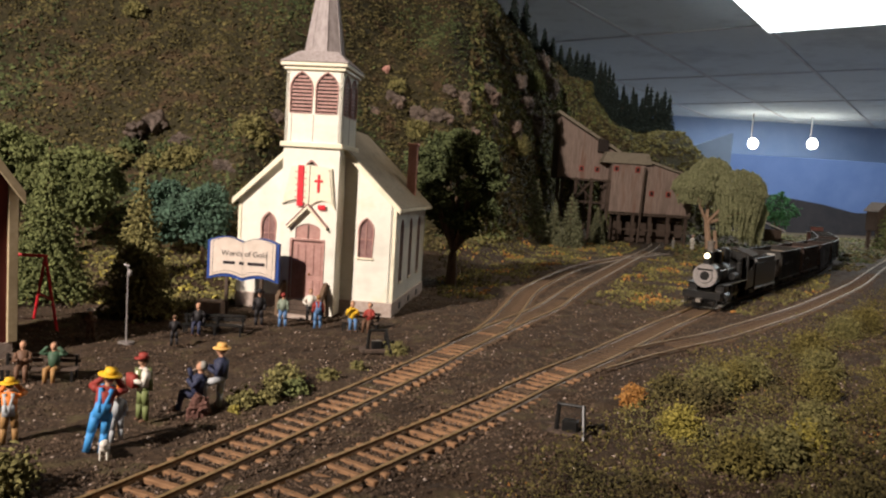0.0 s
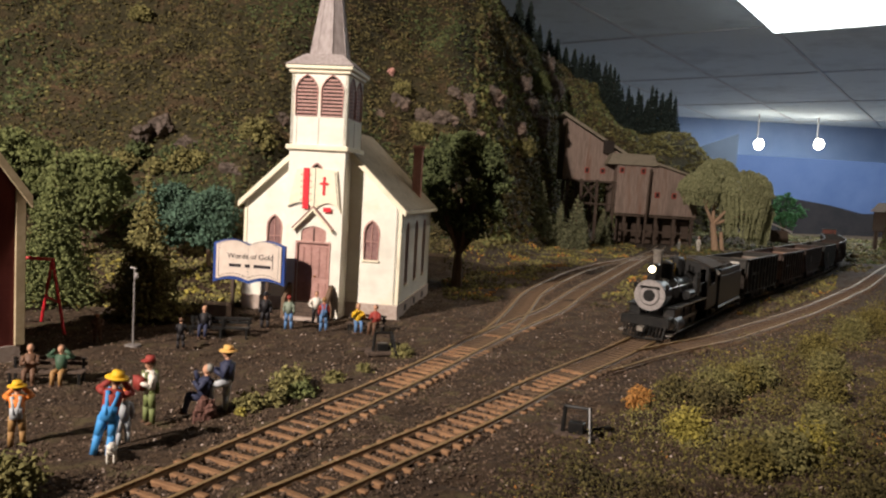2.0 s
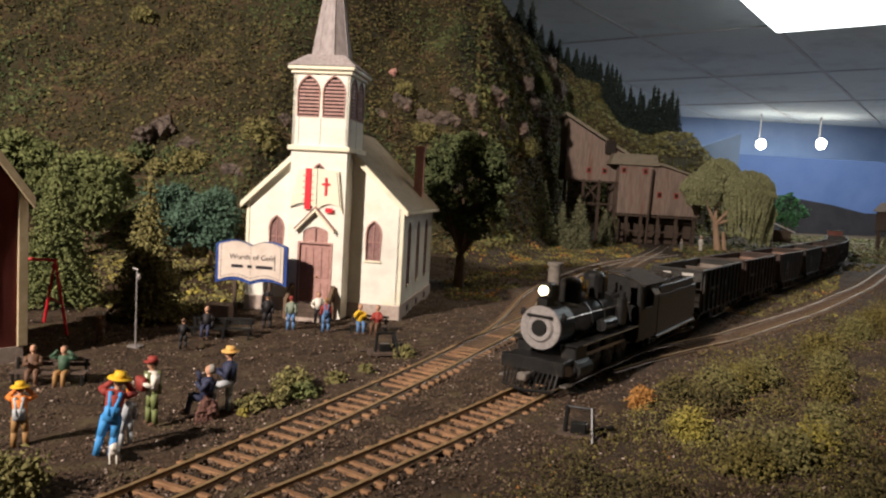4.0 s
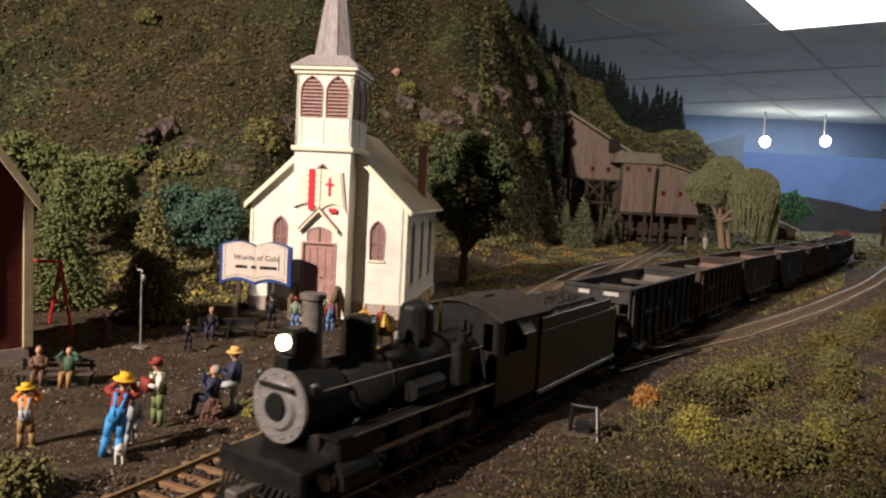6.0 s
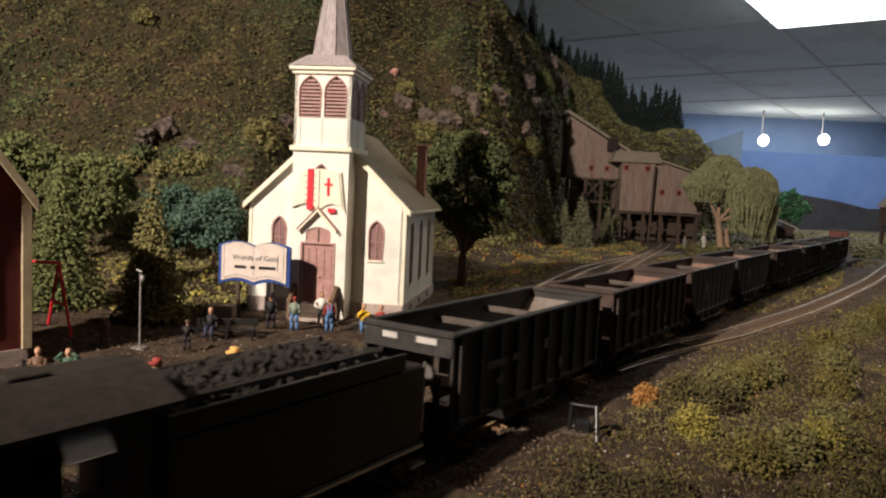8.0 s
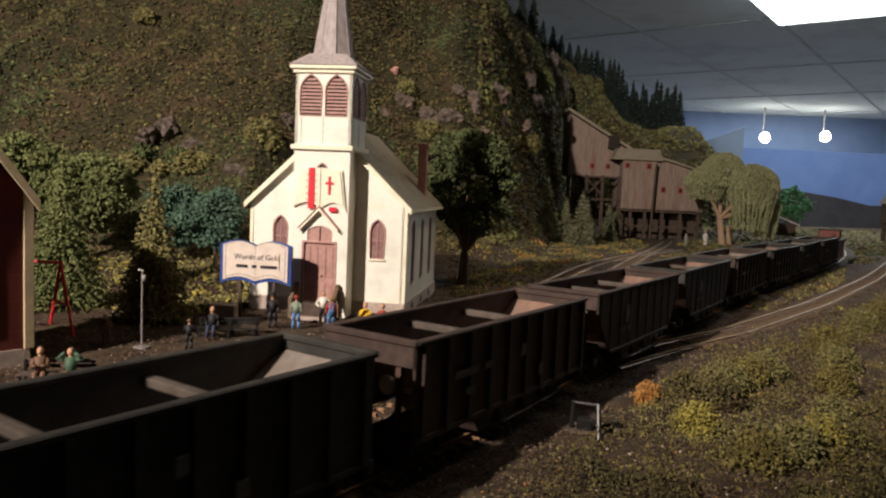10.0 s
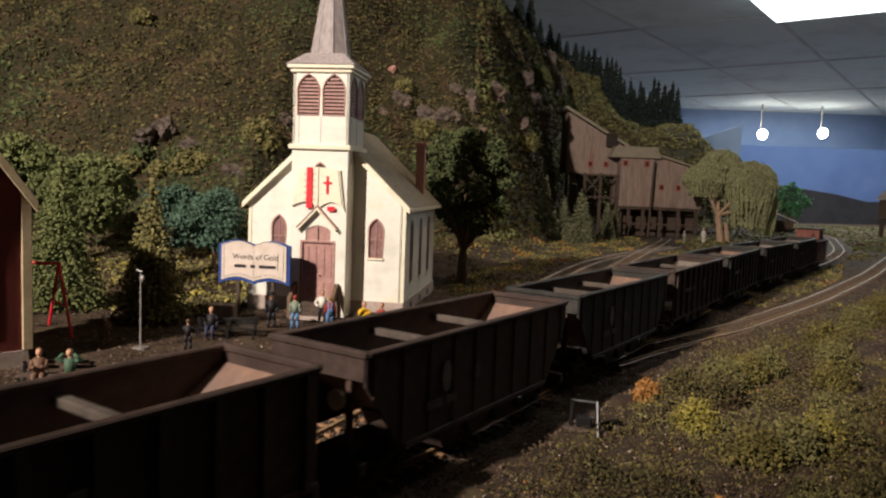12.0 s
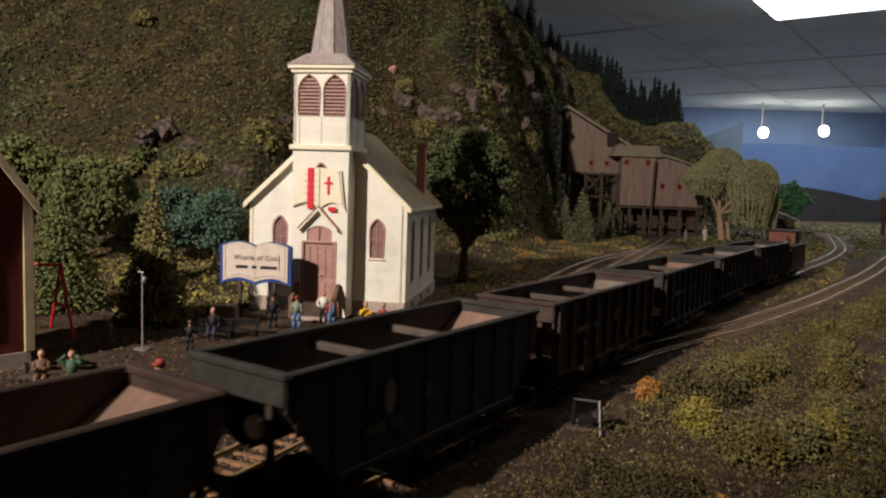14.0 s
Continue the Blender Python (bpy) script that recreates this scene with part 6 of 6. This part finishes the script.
        rod(bm, (-0.019, sy * 0.0125, 0.033), (-0.019, sy * 0.0125, 0.043), 0.0018, n=10)
        part("air_pump", bm, GREYIRON if sy < 0 else BLACKIRON, e)
    part("pilot_deck", box(B(), 0.0440, 0.0560, -0.0150, 0.0150, 0.0145, 0.0172, 0.0004), BLACKIRON, e)
    part("pilot_beam", box(B(), 0.0555, 0.0585, -0.0160, 0.0160, 0.0110, 0.0175, 0.0005), BLACKIRON, e)
    for i in range(13):
        y = -0.0135 + i * 0.00225
        part("pilot_bar", rod(B(), (0.0580, y, 0.0120), (0.0660 - abs(y) * 0.42, y * 0.93, 0.0042), 0.00055, n=5), BLACKIRON, e)
    part("pilot_foot", rod(B(), (0.0605, -0.0128, 0.0042), (0.0660, 0, 0.0040), 0.0008, n=5), BLACKIRON, e)
    part("pilot_foot", rod(B(), (0.0605, 0.0128, 0.0042), (0.0660, 0, 0.0040), 0.0008, n=5), BLACKIRON, e)
    for sy in (-1, 1):
        part("pilot_step", box(B(), 0.0500, 0.0570, sy * 0.0155 - 0.0016, sy * 0.0155 + 0.0016, 0.0060, 0.0068), STEEL, e)
    part("frame", box(B(), -0.066, 0.050, -0.0055, 0.0055, 0.0085, 0.0160), BLACKIRON, e)
    part("firebox", box(B(), -0.040, -0.020, -0.0085, 0.0085, 0.0140, 0.0300, 0.001), BLACKIRON, e)
    # cab
    side = [(-0.067, 0.0150), (-0.036, 0.0150), (-0.036, 0.0460), (-0.067, 0.0460)]
    win = [(-0.057, 0.0320), (-0.043, 0.0320), (-0.043, 0.0420), (-0.057, 0.0420)]
    for sy in (-1, 1):
        c = part("cab_side", pierced(side, [win], sy * 0.0165 - 0.0005, sy * 0.0165 + 0.0005), BLACKIRON, e)
        part("cab_window", ring(win, 0.0005, sy * 0.0173 - 0.0003, sy * 0.0173 + 0.0003), BLACKIRON, c)
        aw = turned(box(B(), -0.0045, 0.0045, -0.0003, 0.0003, -0.0030, 0.0030), Matrix.Translation((-0.0525, sy * 0.0192, 0.0422)) @ Matrix.Rotation(radians(sy * 36), 4, "X"))
        part("cab_awning", aw, LETTER, c, "cream cab-window awning")
    part("cab_front", pierced([(-0.0165, 0.0150), (0.0165, 0.0150), (0.0165, 0.0470), (0, 0.0505), (-0.0165, 0.0470)], [[(-0.0150, 0.034), (-0.0110, 0.034), (-0.0110, 0.0440), (-0.0150, 0.0440)], [(0.0110, 0.034), (0.0150, 0.034), (0.0150, 0.0440), (0.0110, 0.0440)]], -0.0005, 0.0005), BLACKIRON, e).matrix_basis = pose(-0.036, 0, 0, 0, 0, 90)
    n = 10
    pts = [(-0.0195 + 0.039 * i / n, 0.0460 + 0.0058 * math.cos((i / n - 0.5) * math.pi)) for i in range(n + 1)]
    pts += [(x, z - 0.0009) for x, z in pts[::-1]]
    ro = part("cab_roof", turned(prism(B(), pts, 0.0340, 0.0730), Matrix.Rotation(radians(90), 4, "Z")), BLACKIRON, e, "dusty black curved cab roof")
    ro.data.materials[0] = ROOFDARK
    ro.matrix_basis = Matrix.Identity(4)
    part("roof_hatch", box(B(), -0.054, -0.046, -0.004, 0.004, 0.0510, 0.0524, 0.0003), ROOFDARK, e)
    part("cab_floor", box(B(), -0.067, -0.036, -0.0160, 0.0160, 0.0135, 0.0150), BLACKIRON, e)
    # wheels and rods
    drivers = [wheelset(e, x, 0.0082, spokes=12, name="driving_wheel") for x in (0.022, 0.0035, -0.0150, -0.0335)]
    lead = wheelset(e, 0.0480, 0.0046, name="leading_wheel")
    rods = []
    for sy in (-1, 1):
        bm = box(B(), -0.0345, 0.0230, sy * 0.0096 - 0.0004, sy * 0.0096 + 0.0004, -0.0008, 0.0008)
        for x in (0.022, 0.0035, -0.0150, -0.0335):
            rod(bm, (x, sy * 0.0090, 0), (x, sy * 0.0102, 0), 0.0013, n=8)
        rods.append(part("side_rod", bm, STEEL, e))
    coupler(e, 0.058, 1)
    return e, drivers, lead, rods


def make_tender():
    e = empty("tender", Matrix(), "black coal tender behind the steam locomotive", "tender")
    L = 0.0450
    part("tank", box(B(), -L, L, -0.0170, 0.0170, 0.0130, 0.0375, 0.0008), BLACKIRON, e)
    bm = B()
    for sy in (-1, 1):
        box(bm, -L + 0.010, L, sy * 0.0168 - 0.0006, sy * 0.0168 + 0.0006, 0.0375, 0.0425, 0.0002)
    box(bm, L - 0.004, L - 0.003, -0.0162, 0.0162, 0.0375, 0.0425)
    part("coal_board", bm, BLACKIRON, e)
    n = 700
    x, y = rng.uniform(-L + 0.012, L - 0.004, n), rng.uniform(-0.0155, 0.0155, n)
    z = 0.0385 + 0.0065 * np.cos(y / 0.0155 * 1.4) * np.clip((x + L - 0.008) / 0.02, 0.2, 1)
    child_mesh("coal_load", lumps("coal_load", np.stack([x, y, z], 1), rng.uniform(0.0010, 0.0019, n), COAL), e, "heap of black coal")
    part("coal_bed", prism(B(), [(-L + 0.011, 0.0375), (L - 0.004, 0.0375), (L - 0.004, 0.0435), (-L + 0.020, 0.0435)], -0.012, 0.012), COAL, e)
    part("tender_frame", box(B(), -L - 0.001, L + 0.001, -0.0175, 0.0175, 0.0112, 0.0132, 0.0003), BLACKIRON, e)
    for sy in (-1, 1):
        part("frame_edge", box(B(), -L, L, sy * 0.0177 - 0.0002, sy * 0.0177 + 0.0002, 0.0118, 0.0126), STEEL, e, "pale sill edge")
        part("step", box(B(), -L - 0.001, -L + 0.006, sy * 0.0165 - 0.0015, sy * 0.0165 + 0.0015, 0.0060, 0.0068), STEEL, e)
        part("grab_rail", rod(B(), (-L - 0.0005, sy * 0.0165, 0.016), (-L - 0.0005, sy * 0.0165, 0.038), 0.0004, n=5), STEEL, e)
    for x in (-0.029, 0.029):
        truck(e, x, WHEELS)
    part("water_hatch", rod(B(), (-L + 0.005, 0, 0.0375), (-L + 0.005, 0, 0.0400), 0.0035, n=12), BLACKIRON, e)
    coupler(e, -L, -1)
    return e


def make_caboose():
    e = empty("caboose", Matrix(), "weathered red caboose with a cupola at the train's end", "caboose")
    L = 0.036
    wall = [(-L, 0.0135), (L, 0.0135), (L, 0.0390), (-L, 0.0390)]
    wins = [[(x, 0.024), (x + 0.007, 0.024), (x + 0.007, 0.033), (x, 0.033)] for x in (-0.026, 0.018)]
    for sy in (-1, 1):
        s = part("side_wall", pierced(wall, wins, sy * 0.0160 - 0.0005, sy * 0.0160 + 0.0005), CABOOSE, e)
        for w in wins:
            part("window", prism(B(), w, sy * 0.0156, sy * 0.0158), DARKGAP, s)
    for sx in (-1, 1):
        w = part("end_wall", box(B(), sx * L - 0.0005, sx * L + 0.0005, -0.0155, 0.0155, 0.0135, 0.0410), CABOOSE, e)
        part("end_door", box(B(), sx * (L + 0.0008) - 0.0003, sx * (L + 0.0008) + 0.0003, -0.004, 0.004, 0.0145, 0.0350), TIMBER, w)
        bm = box(B(), sx * (L + 0.0065) - 0.006, sx * (L + 0.0065) + 0.006, -0.0160, 0.0160, 0.0120, 0.0140)
        part("platform", bm, BLACKIRON, e)
        bm = B()
        for y in (-0.015, -0.008, 0.008, 0.015):
            rod(bm, (sx * (L + 0.0115), y, 0.0135), (sx * (L + 0.0115), y, 0.0250 if abs(y) < 0.01 else 0.0400), 0.0005, n=5)
        rod(bm, (sx * (L + 0.0115), -0.015, 0.0250), (sx * (L + 0.0115), 0.015, 0.0250), 0.0005, n=5)
        part("railing", bm, BLACKIRON, e)
        coupler(e, sx * (L + 0.008), sx)
        truck(e, sx * 0.028, WHEELS)
    pts = [(-0.0185 + 0.037 * i / 8, 0.0395 + 0.0028 * math.cos((i / 8 - 0.5) * math.pi)) for i in range(9)]
    pts += [(x, z - 0.0010) for x, z in pts[::-1]]
    part("roof", turned(prism(B(), pts, -L - 0.012, L + 0.012), Matrix.Rotation(radians(90), 4, "Z")), ROOFDARK, e)
    cup = part("cupola", box(B(), -0.014, 0.014, -0.0140, 0.0140, 0.0400, 0.0540, 0.0004), CABOOSE, e)
    for x in (-0.0085, 0.0085):
        for sy in (-1, 1):
            part("cupola_window", box(B(), x - 0.0028, x + 0.0028, sy * 0.0142 - 0.0003, sy * 0.0142 + 0.0003, 0.0450, 0.0510), DARKGAP, cup)
    part("cupola_window", box(B(), -0.0145, -0.0139, -0.009, -0.003, 0.0450, 0.0510), DARKGAP, cup)
    part("cupola_window", box(B(), -0.0145, -0.0139, 0.003, 0.009, 0.0450, 0.0510), DARKGAP, cup)
    part("cupola_roof", box(B(), -0.0165, 0.0165, -0.0165, 0.0165, 0.0540, 0.0556, 0.0006), ROOFDARK, e)
    part("underframe", box(B(), -L, L, -0.0150, 0.0150, 0.0105, 0.0135), BLACKIRON, e)
    part("stove_pipe", rod(B(), (0.022, 0.008, 0.041), (0.022, 0.008, 0.049), 0.0010, n=8), BLACKIRON, e)
    return e



LOCO, DRIVERS, LEAD, RODS = make_loco()
TENDER = make_tender()
bars_a = [(0.030, 0.045, 0.0300), (0.020, 0.026, 0.0300), (0.032, 0.038, 0.0235), (-0.004, -0.0005, 0.030), (-0.020, -0.016, 0.020)]
bars_b = [(0.028, 0.037, 0.0225), (0.020, 0.026, 0.0225), (0.006, 0.009, 0.0275)]
HOPPERS = [hopper(k in (2, 3), HOPPERRED if k in (1, 2, 4) else HOPPER, RUSTIN if k in (1, 2, 3, 5) else DUSTIN, bars_b if k in (2, 3) else bars_a,
                  ("black ribbed coal hopper car, empty and dusty inside", "brown-black coal hopper car, empty with rusty slopes", "brown coal hopper car with cut-away ends, rusty inside",
                   "black coal hopper car with cut-away ends, rusty inside")[min(k, 3) if k < 4 else 0], k == 0) for k in range(8)]
CAB = make_caboose()


# ---------- motion of the train ----------
PITCH, LEADGAP = 0.148, 0.2392
RUN = [(0.0, 0.003), (1.5, 0.137), (3.0, 0.264), (5.5, 0.471), (6.5, 0.554), (8.0, 0.681), (11.0, 0.934), (12.5, 1.062), (14.0, 1.197)]


def ride(s, base):
    """The pose of a vehicle whose middle stands at s, on bogies base apart."""
    a, b = MAIN.at(s - base / 2), MAIN.at(s + base / 2)
    d = a - b
    c = (a + b) / 2
    return pose(c[0], c[1], 0, 0, 0, math.degrees(math.atan2(d[1], d[0])))


def motions():
    s0 = MAIN.near((0.2275, 0.6085))
    ts, ds = zip(*RUN)
    times = np.arange(0, 14.01, 0.25)

    def run(t):
        i = min(max(np.searchsorted(ts, t) - 1, 0), len(ts) - 2)
        u = (t - ts[i]) / (ts[i + 1] - ts[i])
        return ds[i] + u * (ds[i + 1] - ds[i])
    soft = {float(t): (run(t - 0.4) + 2 * run(t) + run(t + 0.4)) / 4 for t in np.arange(0, 14.001, 1 / 30).round(5)}

    def gone(t):
        return soft[min(soft, key=lambda k: abs(k - t))]
    stock = [(LOCO, 0.066, 0.06), (TENDER, 0.1815, 0.058)]
    stock += [(h, LEADGAP + HL + PITCH * k, 0.098) for k, h in enumerate(HOPPERS)]
    stock += [(CAB, LEADGAP + PITCH * 8 + 0.048, 0.056)]
    for thing, back, base in stock:
        walk(thing, [(t, ride(s0 - gone(t) + back, base)) for t in times])
    fine = [i / 15 for i in range(211)]
    g = {t: gone(t) for t in fine}
    for w in WHEELS + [LEAD] + DRIVERS:
        x, _, z = w.matrix_basis.translation
        walk(w, [(t, pose(x, 0, z, 0, math.degrees(g[t] / w["r"]), 0)) for t in fine])
    for r, phase in zip(RODS, (0, math.pi / 2)):
        rows = []
        for t in fine:
            a = g[t] / 0.0082 + phase
            rows.append((t, pose(0.0036 * math.sin(a), 0, RAILZ + 0.0082 + 0.0036 * math.cos(a))))
        walk(r, rows)


motions()
